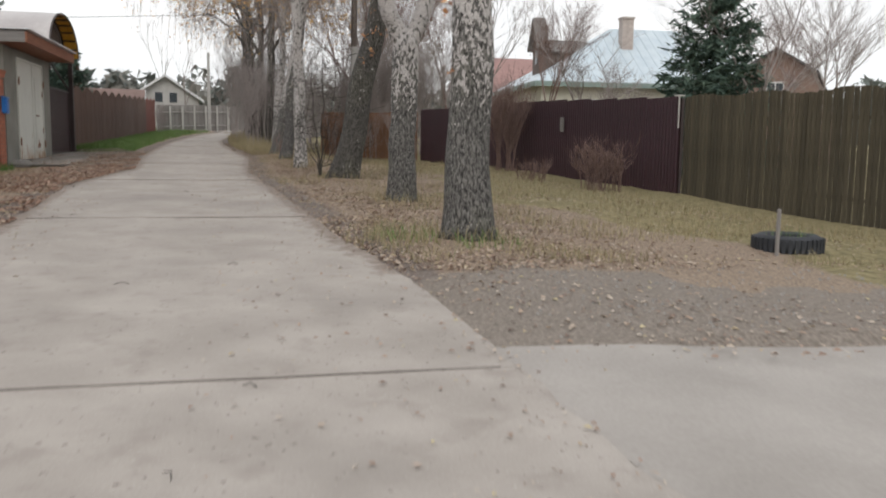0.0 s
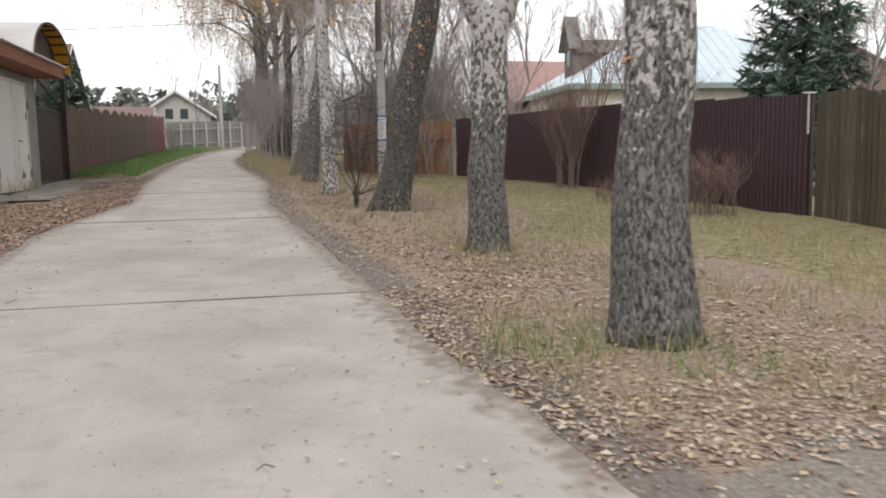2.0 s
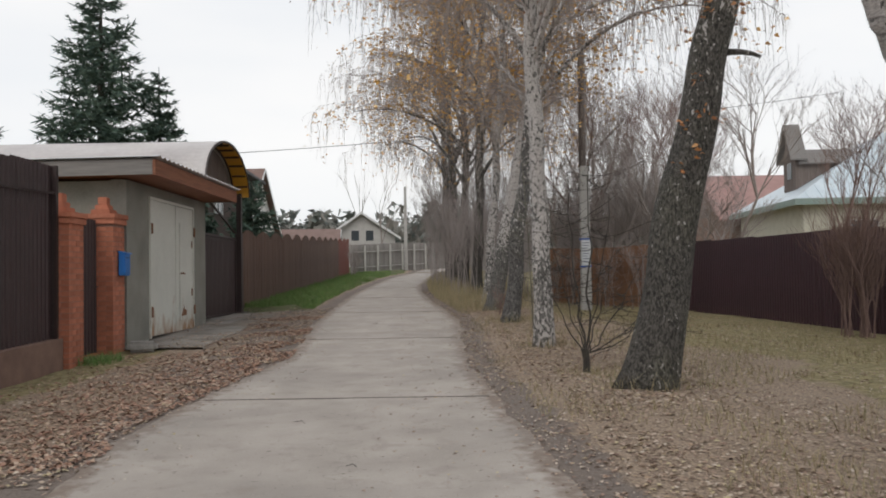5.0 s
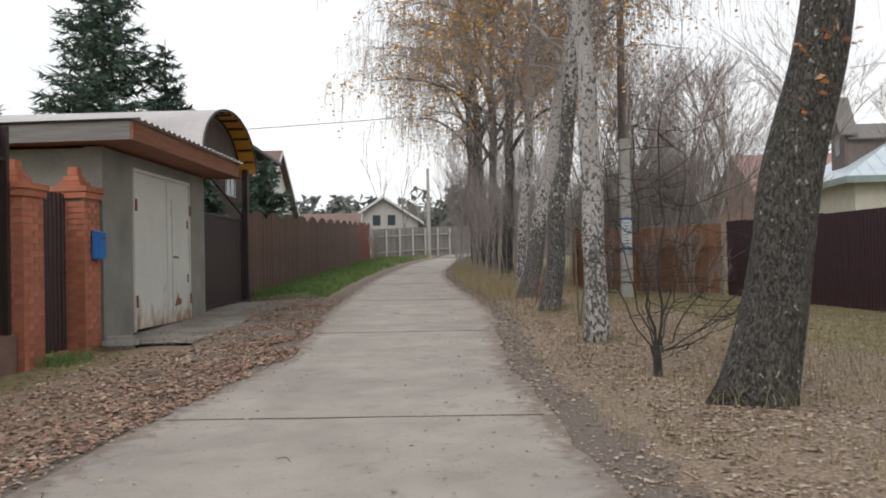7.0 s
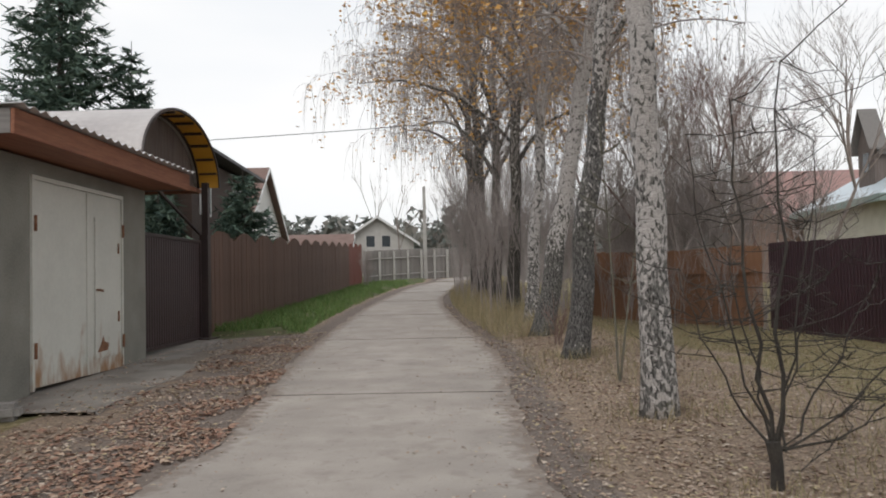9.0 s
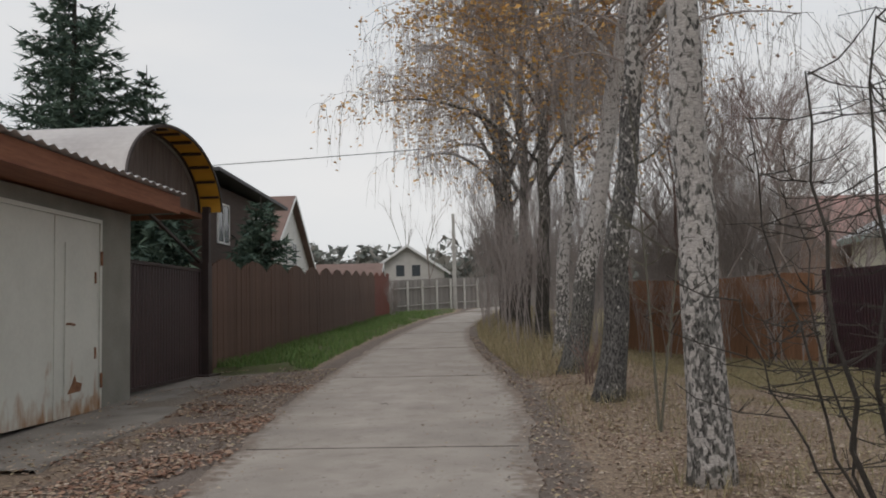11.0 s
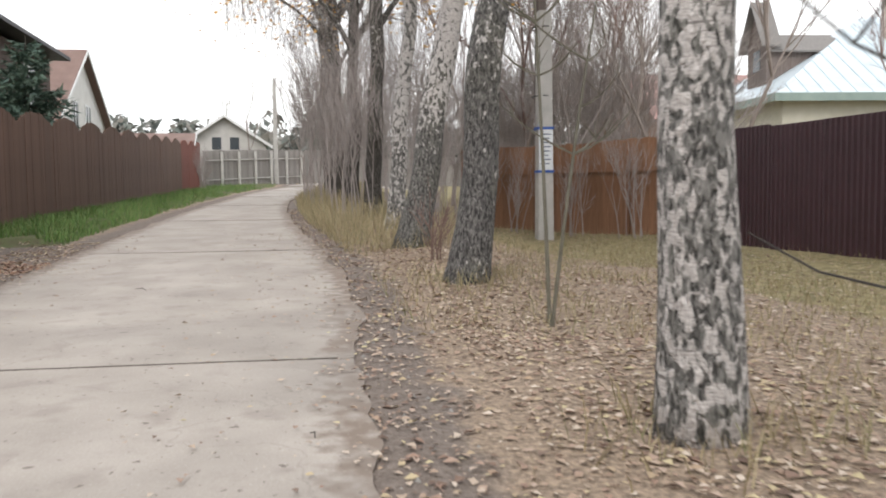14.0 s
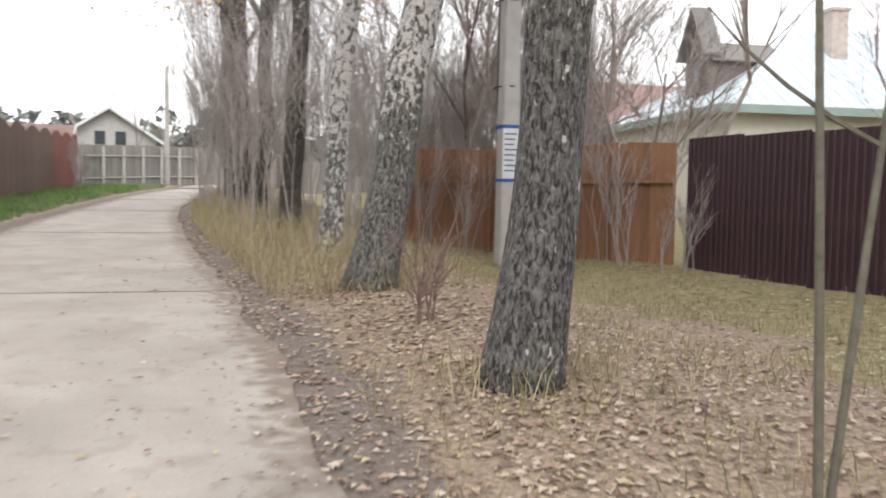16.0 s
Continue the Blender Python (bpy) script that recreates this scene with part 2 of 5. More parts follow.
soiled(CONCRETE)
JOINT = material("dirt_filled_joint", (0.06, 0.05, 0.042), (0.15, 0.125, 0.108), 9, 0.95, 0.3)
MAROON = material("maroon_sheet", (0.034, 0.013, 0.019), (0.050, 0.020, 0.027), 3, 0.45, 0.1, fine=30, vary=0.08, depth=0.003)
GATE_BROWN = material("brown_gate_sheet", (0.036, 0.020, 0.021), (0.054, 0.030, 0.031), 3, 0.45, 0.1, fine=30, depth=0.003)
DARK_STEEL = material("dark_steel", (0.022, 0.014, 0.014), (0.05, 0.03, 0.028), 6, 0.5, 0.1)
PICKET = material("mossy_picket", (0.052, 0.043, 0.027), (0.115, 0.096, 0.062), 3, 0.85, 0.4, (6, 6, 0.6), 14, vary=0.22)
ORANGE_WOOD = material("orange_stained_wood", (0.17, 0.082, 0.045), (0.30, 0.16, 0.092), 3, 0.8, 0.3, (6, 6, 0.5), 14, vary=0.15)
BROWN_WOOD = material("brown_painted_wood", (0.095, 0.052, 0.038), (0.165, 0.095, 0.07), 3, 0.75, 0.3, (6, 6, 0.5), 14, vary=0.14)
RED_WOOD = material("red_painted_wood", (0.15, 0.04, 0.026), (0.22, 0.065, 0.045), 3, 0.75, 0.3, (6, 6, 0.5), 14, vary=0.12)
GREY_WOOD = material("grey_weathered_wood", (0.19, 0.175, 0.165), (0.32, 0.30, 0.285), 3, 0.85, 0.3, (6, 6, 0.5), 14, vary=0.14)
PALE_POST = material("pale_post", (0.42, 0.41, 0.39), (0.58, 0.56, 0.53), 4, 0.85, 0.2)
POLE_GREY = material("pole_concrete", (0.36, 0.35, 0.33), (0.50, 0.48, 0.46), 5, 0.85, 0.3, fine=70)
BRICK = material("orange_brick", (0.34, 0.115, 0.065), (0.50, 0.19, 0.115), 9, 0.85, 0.4, fine=70, vary=0.16, depth=0.004)
MORTAR = material("mortar", (0.22, 0.13, 0.10), (0.32, 0.20, 0.16), 12, 0.95, 0.3)
RENDER_GREY = material("grey_cement_render", (0.175, 0.17, 0.15), (0.30, 0.29, 0.255), 1.7, 0.92, 0.5, fine=40, depth=0.01)
FASCIA_WOOD = material("red_brown_fascia", (0.17, 0.060, 0.032), (0.32, 0.135, 0.075), 4, 0.7, 0.3, (6, 0.5, 6), 14)
FASCIA_GREY = material("grey_fascia", (0.15, 0.14, 0.135), (0.24, 0.225, 0.215), 4, 0.8, 0.3, (0.5, 6, 6), 14)
ROOF_SHEET = material("pale_roof_sheet", (0.42, 0.41, 0.42), (0.58, 0.56, 0.56), 2, 0.5, 0.15)
VAULT_SHEET = material("milky_canopy_sheet", (0.36, 0.33, 0.33), (0.52, 0.49, 0.48), 1.2, 0.4, 0.1, fine=12)
YELLOW_SHEET = material("amber_canopy_sheet", (0.55, 0.27, 0.03), (0.72, 0.38, 0.05), 3, 0.4, 0.1)
OLD_PLANK = material("grey_brown_plank", (0.09, 0.07, 0.062), (0.19, 0.155, 0.14), 3, 0.85, 0.3, (6, 6, 0.5), 14, vary=0.15)
BLUE_BOX = material("blue_enamel", (0.02, 0.13, 0.42), (0.03, 0.19, 0.55), 8, 0.4, 0.05)
BLUE_BAND = material("blue_tape", (0.02, 0.07, 0.30), (0.03, 0.10, 0.38), 8, 0.6, 0.0)
PAPER = material("notice_paper", (0.60, 0.62, 0.64), (0.74, 0.76, 0.78), 8, 0.8, 0.05)
INK = material("notice_ink", (0.05, 0.07, 0.12), (0.08, 0.1, 0.16), 8, 0.8, 0.0)
RUBBER = material("worn_rubber", (0.018, 0.02, 0.024), (0.045, 0.048, 0.055), 9, 0.75, 0.3)
STONE = material("grey_stone", (0.20, 0.19, 0.18), (0.36, 0.34, 0.32), 7, 0.9, 0.6, depth=0.02)
TWIG = material("bare_twig", (0.23, 0.20, 0.19), (0.37, 0.325, 0.31), 8, 0.9, 0.0)
PALE_TWIG = material("pale_bare_twig", (0.22, 0.185, 0.17), (0.36, 0.31, 0.285), 8, 0.9, 0.0)
DARK_TWIG = material("black_shrub_bark", (0.026, 0.022, 0.02), (0.075, 0.066, 0.055), 8, 0.9, 0.4)
SAPLING_BARK = material("green_grey_sapling_bark", (0.09, 0.083, 0.062), (0.18, 0.168, 0.13), 14, 0.85, 0.3)
RED_TWIG = material("reddish_bush_twig", (0.14, 0.09, 0.077), (0.24, 0.16, 0.138), 8, 0.9, 0.0)
WHITE_WALL = material("white_wall", (0.60, 0.59, 0.57), (0.74, 0.73, 0.71), 2, 0.9, 0.2)
CREAM_WALL = material("cream_wall", (0.48, 0.46, 0.38), (0.62, 0.60, 0.52), 2, 0.9, 0.2)
GREY_WALL = material("grey_block_wall", (0.42, 0.40, 0.38), (0.56, 0.54, 0.52), 2, 0.9, 0.2)
DARK_TIMBER = material("dark_house_timber", (0.055, 0.034, 0.028), (0.10, 0.066, 0.054), 3, 0.8, 0.3, (0.5, 0.5, 8))
BLUE_ROOF = material("pale_blue_metal_roof", (0.46, 0.54, 0.60), (0.60, 0.67, 0.71), 1.5, 0.4, 0.1, fine=14, metal=0.15)
RED_ROOF = material("faded_red_roof", (0.27, 0.16, 0.145), (0.37, 0.225, 0.205), 2, 0.8, 0.2)
BROWN_ROOF = material("brown_roof", (0.14, 0.085, 0.07), (0.21, 0.135, 0.115), 2, 0.7, 0.2)
DARK_ROOF = material("dark_roof", (0.05, 0.05, 0.055), (0.09, 0.09, 0.095), 2, 0.6, 0.2)
GREEN_ROOF = material("grey_green_roof", (0.20, 0.27, 0.25), (0.30, 0.37, 0.34), 2, 0.6, 0.2)
BRICK_WALL = material("brown_brick_wall", (0.21, 0.145, 0.12), (0.31, 0.215, 0.18), 3, 0.9, 0.3)
WHITE_FRAME = material("white_window_frame", (0.66, 0.66, 0.66), (0.78, 0.78, 0.78), 5, 0.5, 0.0)
GLASS = material("dark_window_glass", (0.05, 0.06, 0.07), (0.08, 0.09, 0.10), 2, 0.08, 0.0)
CHIMNEY = material("chimney_brick", (0.36, 0.30, 0.27), (0.58, 0.51, 0.47), 5, 0.9, 0.3)
WIRE = material("black_cable", (0.02, 0.02, 0.02), (0.04, 0.04, 0.04), 5, 0.6, 0.0)
FALLEN = island_material("fallen_leaves", [(0.12, 0.078, 0.06), (0.26, 0.168, 0.125), (0.40, 0.30, 0.225), (0.54, 0.46, 0.38), (0.31, 0.20, 0.15), (0.50, 0.43, 0.26)])
GOLD = island_material("golden_leaves", [(0.60, 0.30, 0.07), (0.74, 0.44, 0.13), (0.66, 0.36, 0.10), (0.80, 0.55, 0.20)])
ORANGE_LEAF = island_material("clinging_leaves", [(0.30, 0.12, 0.06), (0.58, 0.27, 0.10), (0.42, 0.20, 0.10), (0.66, 0.36, 0.14)])
RED_FALLEN = island_material("drifted_leaves", [(0.16, 0.085, 0.06), (0.30, 0.165, 0.115), (0.40, 0.255, 0.18), (0.26, 0.15, 0.105), (0.54, 0.42, 0.32)])
BROWN_LEAF = island_material("withered_leaves", [(0.20, 0.10, 0.06), (0.32, 0.17, 0.10), (0.26, 0.15, 0.11)])
DRY_BLADE = island_material("dry_grass", [(0.17, 0.135, 0.075), (0.31, 0.25, 0.14), (0.43, 0.36, 0.22), (0.15, 0.155, 0.065)])
GREEN_BLADE = island_material("green_grass", [(0.06, 0.115, 0.03), (0.105, 0.195, 0.045), (0.15, 0.26, 0.07), (0.19, 0.20, 0.08)])
NEEDLE = island_material("spruce_needles", [(0.045, 0.08, 0.066), (0.078, 0.125, 0.095), (0.12, 0.17, 0.125)], 0.8)
FAR_LEAF = island_material("far_woods", [(0.13, 0.15, 0.14), (0.16, 0.175, 0.155), (0.20, 0.195, 0.175), (0.25, 0.23, 0.21)], 0.9)


def garage_paint():
    """Off-white paint with rust that creeps up from the lower edge."""
    m = material("off_white_garage_paint", (0.58, 0.58, 0.53), (0.70, 0.70, 0.64), 1.5, 0.55, 0.1, fine=20)
    n, l = m.node_tree.nodes, m.node_tree.links
    bsdf = n["Principled BSDF"]
    tc, sep, no, ad, ramp, x = n.new("ShaderNodeTexCoord"), n.new("ShaderNodeSeparateXYZ"), n.new("ShaderNodeTexNoise"), n.new("ShaderNodeMath"), n.new("ShaderNodeValToRGB"), n.new("ShaderNodeMix")
    mp = n.new("ShaderNodeMapping")
    mp.inputs["Scale"].default_value = (1, 1, 0.35)
    l.new(tc.outputs["Object"], sep.inputs[0])
    l.new(tc.outputs["Object"], mp.inputs["Vector"])
    l.new(mp.outputs["Vector"], no.inputs["Vector"])
    no.inputs["Scale"].default_value, no.inputs["Detail"].default_value = 7, 6
    ad.operation = "MULTIPLY_ADD"
    ad.inputs[1].default_value = -0.42
    l.new(sep.outputs["Z"], ad.inputs[0])
    l.new(no.outputs["Fac"], ad.inputs[2])
    ramp.color_ramp.elements[0].position, ramp.color_ramp.elements[1].position = 0.36, 0.60
    l.new(ad.outputs[0], ramp.inputs["Fac"])
    old = bsdf.inputs["Base Color"].links[0].from_socket
    x.data_type = "RGBA"
    x.inputs["B"].default_value = (0.36, 0.20, 0.10, 1)
    l.new(ramp.outputs["Color"], x.inputs["Factor"])
    l.new(old, x.inputs["A"])
    l.new(x.outputs["Result"], bsdf.inputs["Base Color"])
    return m


GARAGE_PAINT = garage_paint()
BARK = birch_bark("birch_bark", 2.6, -0.16, 0.06, (0.024, 0.022, 0.021), (0.215, 0.205, 0.19))
BARK_PALE = birch_bark("pale_birch_bark", 2.8, -0.02, 0.03)
BARK_DARK = birch_bark("old_birch_bark", 7.0, -0.15, 0.0, (0.016, 0.014, 0.012), (0.125, 0.114, 0.10), 0.3)
BARK_GREY = birch_bark("grey_birch_bark", 4.5, -0.135, 0.0, (0.022, 0.02, 0.02), (0.19, 0.18, 0.172), 0.5)


# ---------- building helpers ----------
class Geo:
    """Points and faces gathered for one mesh."""

    def __init__(self):
        self.v, self.f = [], []

    def box(self, a, b):
        (x0, y0, z0), (x1, y1, z1) = a, b
        k = len(self.v)
        self.v += [(x0, y0, z0), (x1, y0, z0), (x1, y1, z0), (x0, y1, z0), (x0, y0, z1), (x1, y0, z1), (x1, y1, z1), (x0, y1, z1)]
        self.f += [(k, k + 3, k + 2, k + 1), (k + 4, k + 5, k + 6, k + 7), (k, k + 1, k + 5, k + 4), (k + 1, k + 2, k + 6, k + 5), (k + 2, k + 3, k + 7, k + 6), (k + 3, k, k + 4, k + 7)]
        return self

    def prism(self, outline, depth, axis="y"):
        """A closed outline (u, z) pushed along y, or (u, v) along z."""
        k, n = len(self.v), len(outline)
        d0, d1 = depth
        for d in (d0, d1):
            self.v += [(u, d, w) if axis == "y" else ((d, u, w) if axis == "x" else (u, w, d)) for u, w in outline]
        self.f += [tuple(range(k, k + n)), tuple(range(k + 2 * n - 1, k + n - 1, -1))]
        self.f += [(k + i, k + n + i, k + n + (i + 1) % n, k + (i + 1) % n) for i in range(n)]
        return self

    def tube(self, points, radii, sides=6, cap=True, lumpy=0.0):
        k, n = len(self.v), len(points)
        for i, p in enumerate(points):
            p = Vector(p)
            d = (Vector(points[min(i + 1, n - 1)]) - Vector(points[max(i - 1, 0)])).normalized()
            a = d.orthogonal().normalized() if abs(d.z) < 0.9 else (Vector((0, 1, 0)) - d * d.y).normalized()
            b = d.cross(a)
            for s in range(sides):
                t = 2 * math.pi * s / sides
                r = radii[i]
                if lumpy:
                    r *= 1 + lumpy * noise.noise(Vector((math.cos(t) * 1.6, math.sin(t) * 1.6, p.z * 1.3)) + Vector((points[0][0] * 3, points[0][1] * 3, 0)))
                self.v.append(p + (a * math.cos(t) + b * math.sin(t)) * r)
        for i in range(n - 1):
            o = k + i * sides
            self.f += [(o + s, o + (s + 1) % sides, o + sides + (s + 1) % sides, o + sides + s) for s in range(sides)]
        if cap:
            self.f += [tuple(range(k + sides - 1, k - 1, -1)), tuple(range(k + (n - 1) * sides, k + n * sides))]
        return self

    def leaf(self, p, size, rng, flat=False):
        """One small bent leaf."""
        a = rng.uniform(0, 6.283)
        tilt = rng.uniform(-0.35, 0.35) if flat else rng.uniform(-1.4, 1.4)
        u = Vector((math.cos(a), math.sin(a), 0.25 * tilt)) * size
        w = Vector((-math.sin(a) * math.cos(tilt), math.cos(a) * math.cos(tilt), math.sin(tilt))) * size * 0.62
        p, k = Vector(p), len(self.v)
        lift = Vector((0, 0, size * rng.uniform(0.05, 0.4)))
        self.v += [p - u, p + w + lift, p + u, p - w + lift]
        self.f += [(k, k + 1, k + 2), (k, k + 2, k + 3)]

    def blade(self, p, h, width, rng, lean=0.5):
        a, b = rng.uniform(0, 6.283), rng.uniform(0, 6.283)
        k, p = len(self.v), Vector(p)
        side = Vector((math.cos(a), math.sin(a), 0)) * width / 2
        bend = Vector((math.cos(b), math.sin(b), 0)) * h * rng.uniform(0.1, lean)
        mid = p + bend * 0.35 + Vector((0, 0, h * 0.55))
        self.v += [p - side, p + side, mid + side * 0.7, mid - side * 0.7, p + bend + Vector((0, 0, h * 0.95))]
        self.f += [(k, k + 1, k + 2, k + 3), (k + 3, k + 2, k + 4)]

    def mesh(self, name, mat, smooth=False):
        me = bpy.data.meshes.new(name)
        me.from_pydata([tuple(p) for p in self.v], [], self.f)
        me.materials.append(mat)
        if smooth:
            me.polygons.foreach_set("use_smooth", [True] * len(me.polygons))
        me.update()
        return me


def part(name, geo, mat, parent, label="", smooth=False, at=None):
    """One mesh object under a thing or a part. geo: a Geo or a ready mesh."""
    ob = new(name, geo if isinstance(geo, bpy.types.Mesh) else geo.mesh(name, mat, smooth))
    ob.parent = parent
    if at is not None:
        ob.matrix_local = at
    return tagged(ob, label)


def thing(name, m, label, category, group="", kind=""):
    ob = new(name)
    ob.empty_display_size = 0.3
    ob.matrix_world = m
    return tagged(ob, label, category, group, kind)


def single(name, geo, mat, m, label, category, group="", kind="", smooth=False):
    ob = new(name, geo if isinstance(geo, bpy.types.Mesh) else geo.mesh(name, mat, smooth))
    ob.matrix_world = m
    return tagged(ob, label, category, group, kind)


def soften(geo, name, mat, width=0.01):
    """A mesh with its edges rounded off."""
    me = geo.mesh(name, mat)
    bm = bmesh.new()
    bm.from_mesh(me)
    bmesh.ops.bevel(bm, geom=list(bm.edges), offset=width, segments=2, affect="EDGES")
    bm.to_mesh(me)
    bm.free()
    return me


# ---------- lie of the land ----------
def rise(y):
    y = max(-30.0, min(70.0, y))
    return 0.0245 * y + 0.00012 * y * y


def smooth_step(a, b, v):
    t = max(0.0, min(1.0, (v - a) / (b - a)))
    return t * t * (3 - 2 * t)


def gz(x, y):
    x = max(-30.0, min(40.0, x))
    dip = (0.40 * smooth_step(1.3, 3.4, x) - 0.19 * smooth_step(4.0, 6.4, x)) * smooth_step(22.0, 31.0, y)
    hollow = 0.13 * math.exp(-((x - 1.5) / 0.7) ** 2 - (y - 18.2) ** 2) + 0.12 * math.exp(-((x - 1.4) / 0.7) ** 2 - (y - 22.6) ** 2)
    return rise(y) - 0.035 * max(0, min(x, 12) - 1.5) - 0.03 * max(0, -3.3 - max(x, -10)) - dip - hollow


LEFT_EDGE = [(-12, -2.3), (0, -2.35), (9.5, -2.45), (14, -2.85), (16, -2.8), (19.2, -2.45), (21, -2.6), (25, -2.95), (30, -3.15), (36, -3.28), (41, -3.2), (48, -2.95), (52, -2.6), (56, -1.9)]
RIGHT_EDGE = [(-12, 1.5), (0, 1.35), (3.7, 1.18), (5.8, 1.12), (8.2, 0.82), (10, 0.7), (13, 0.45), (15.5, 0.24), (18, 0.02), (21, -0.02), (24, 0.04), (26, -0.1), (29, -0.38), (32, -0.72), (37, -1.07), (41, -1.2), (45, -1.05), (50, -0.7), (56, 0.5)]


def along(line, y):
    return float(np.interp(y, [p[0] for p in line], [p[1] for p in line]))


def slab_right(y):
    """The ragged east side of the lane's slabs."""
    return along(RIGHT_EDGE, y) + 0.08 * noise.noise((9, y * 0.9, 0)) + 0.04 * noise.noise((13, y * 3.1, 0)) + 0.012 * noise.noise((17, y * 9, 0))


def build_ground():
    def axis(lo, hi, step, far):
        inner = list(np.arange(lo, hi + step / 2, step))
        out, d = [], step
        left, right = lo, hi
        lows, highs = [], []
        while right < far:
            d *= 1.35
            right += d
            left -= d
            highs.append(right)
            lows.append(left)
        return lows[::-1] + inner + highs
    xs, ys = axis(-8, 11, 0.22, 1500), axis(-4, 66, 0.25, 1500)
    verts, masks = [], {"dry": [], "green": [], "earth": [], "grit": []}
    for y in ys:
        le, re = along(LEFT_EDGE, y), along(RIGHT_EDGE, y)
        for x in xs:
            z = gz(x, y)
            off_right, off_left = x - re, le - x
            near = abs(x) < 20 and -10 < y < 90
            on_road = off_right < 0 and off_left < 0
            if near and not on_road:
                z += 0.05 * noise.noise((x * 0.5, y * 0.5, 0)) * min(1, max(off_right, off_left)) + 0.02 * noise.noise((x * 2.3, y * 2.3, 4))
                z += 0.05 * smooth_step(0.5, 1.6, off_right if off_right > 0 else 0)
                if off_left > 0.4 and y > 29:
                    z += 0.10 * smooth_step(0.4, 1.2, off_left)
            if (off_right < -0.3 and off_left < -0.3 and y < 57) or (off_right >= 0 and x < 8.2 and y < 4.0):
                z = gz(x, y) - 0.085
            verts.append((x, y, z))
            v = noise.noise((x * 0.35, y * 0.35, 9))
            masks["dry"].append(max(0.0, smooth_step(2.6, 4.2, off_right + 1.6 * v) if y < 40 else 0.8) if off_right > 0 else (0.0 if off_left < 2 else 0.6))
            masks["green"].append(smooth_step(0.45, 0.9, off_left + 0.3 * v) if off_left > 0 and y > 28.6 else 0.0)
            earth = max(0.0, 1 - abs(off_right) / 0.75) * 0.85 if off_right > -0.2 else 0.0
            if off_left > -0.2:
                earth = max(0.0, 1 - off_left / (2.8 if 17 < y < 29 else 0.9)) * 0.8
            masks["earth"].append(earth)
            grit = 1.0 if off_right > 0.05 and 3.0 < y < 6.0 - 0.12 * (x - 1.5) + 1.5 * v + 0.7 * noise.noise((x * 1.3, y * 1.3, 5)) else 0.0
            if off_left > 0.5 and 21.0 < y < 28.7 and x > -5.6:
                grit = 0.75 * smooth_step(0.9, 1.7, off_left)
            masks["grit"].append(grit)
    w = len(xs)
    faces = [(j * w + i, j * w + i + 1, (j + 1) * w + i + 1, (j + 1) * w + i) for j in range(len(ys) - 1) for i in range(w - 1)]
    me = bpy.data.meshes.new("ground")
    me.from_pydata(verts, [], faces)
    for key, values in masks.items():
        me.attributes.new(key, "FLOAT", "POINT").data.foreach_set("value", values)
    me.polygons.foreach_set("use_smooth", [True] * len(faces))
    me.materials.append(ground_material())
    tagged(new("ground", me), "ground of dry grass, earth and brown leaf litter", "ground", kind="structure")


def slab_mesh(y0, y1, n=16):
    """One cast slab of the lane with ragged sides."""
    bm = bmesh.new()
    cols = 30
    rows = []
    for j in range(n + 1):
        y = y0 + (y1 - y0) * j / n
        le = along(LEFT_EDGE, y) + 0.08 * noise.noise((1, y * 0.9, 0)) + 0.06 * noise.noise((5, y * 3.3, 0))
        re = slab_right(y)
        rows.append([bm.verts.new((le + (re - le) * i / cols, y, gz(0, y) + 0.016 + 0.005 * noise.noise((le + i * 0.1, y * 0.6, 3)))) for i in range(cols + 1)])
    for j in range(n):
        for i in range(cols):
            bm.faces.new((rows[j][i], rows[j][i + 1], rows[j + 1][i + 1], rows[j + 1][i]))
    rim = [e for e in bm.edges if e.is_boundary]
    low = bmesh.ops.extrude_edge_only(bm, edges=rim)["geom"]
    for v in low:
        if isinstance(v, bmesh.types.BMVert):
            v.co.z -= 0.11
    bmesh.ops.recalc_face_normals(bm, faces=bm.faces)
    me = bpy.data.meshes.new("slab")
    bm.to_mesh(me)
    bm.free()
    verge = [0.5 * (1 - smooth_step(0.0, 0.40, min(v.co.x - along(LEFT_EDGE, v.co.y), (along(RIGHT_EDGE, v.co.y) - v.co.x) if v.co.y > 6 else 1.0))) for v in me.vertices]
    me.attributes.new("verge", "FLOAT", "POINT").data.foreach_set("value", verge)
    me.materials.append(CONCRETE)
    return me


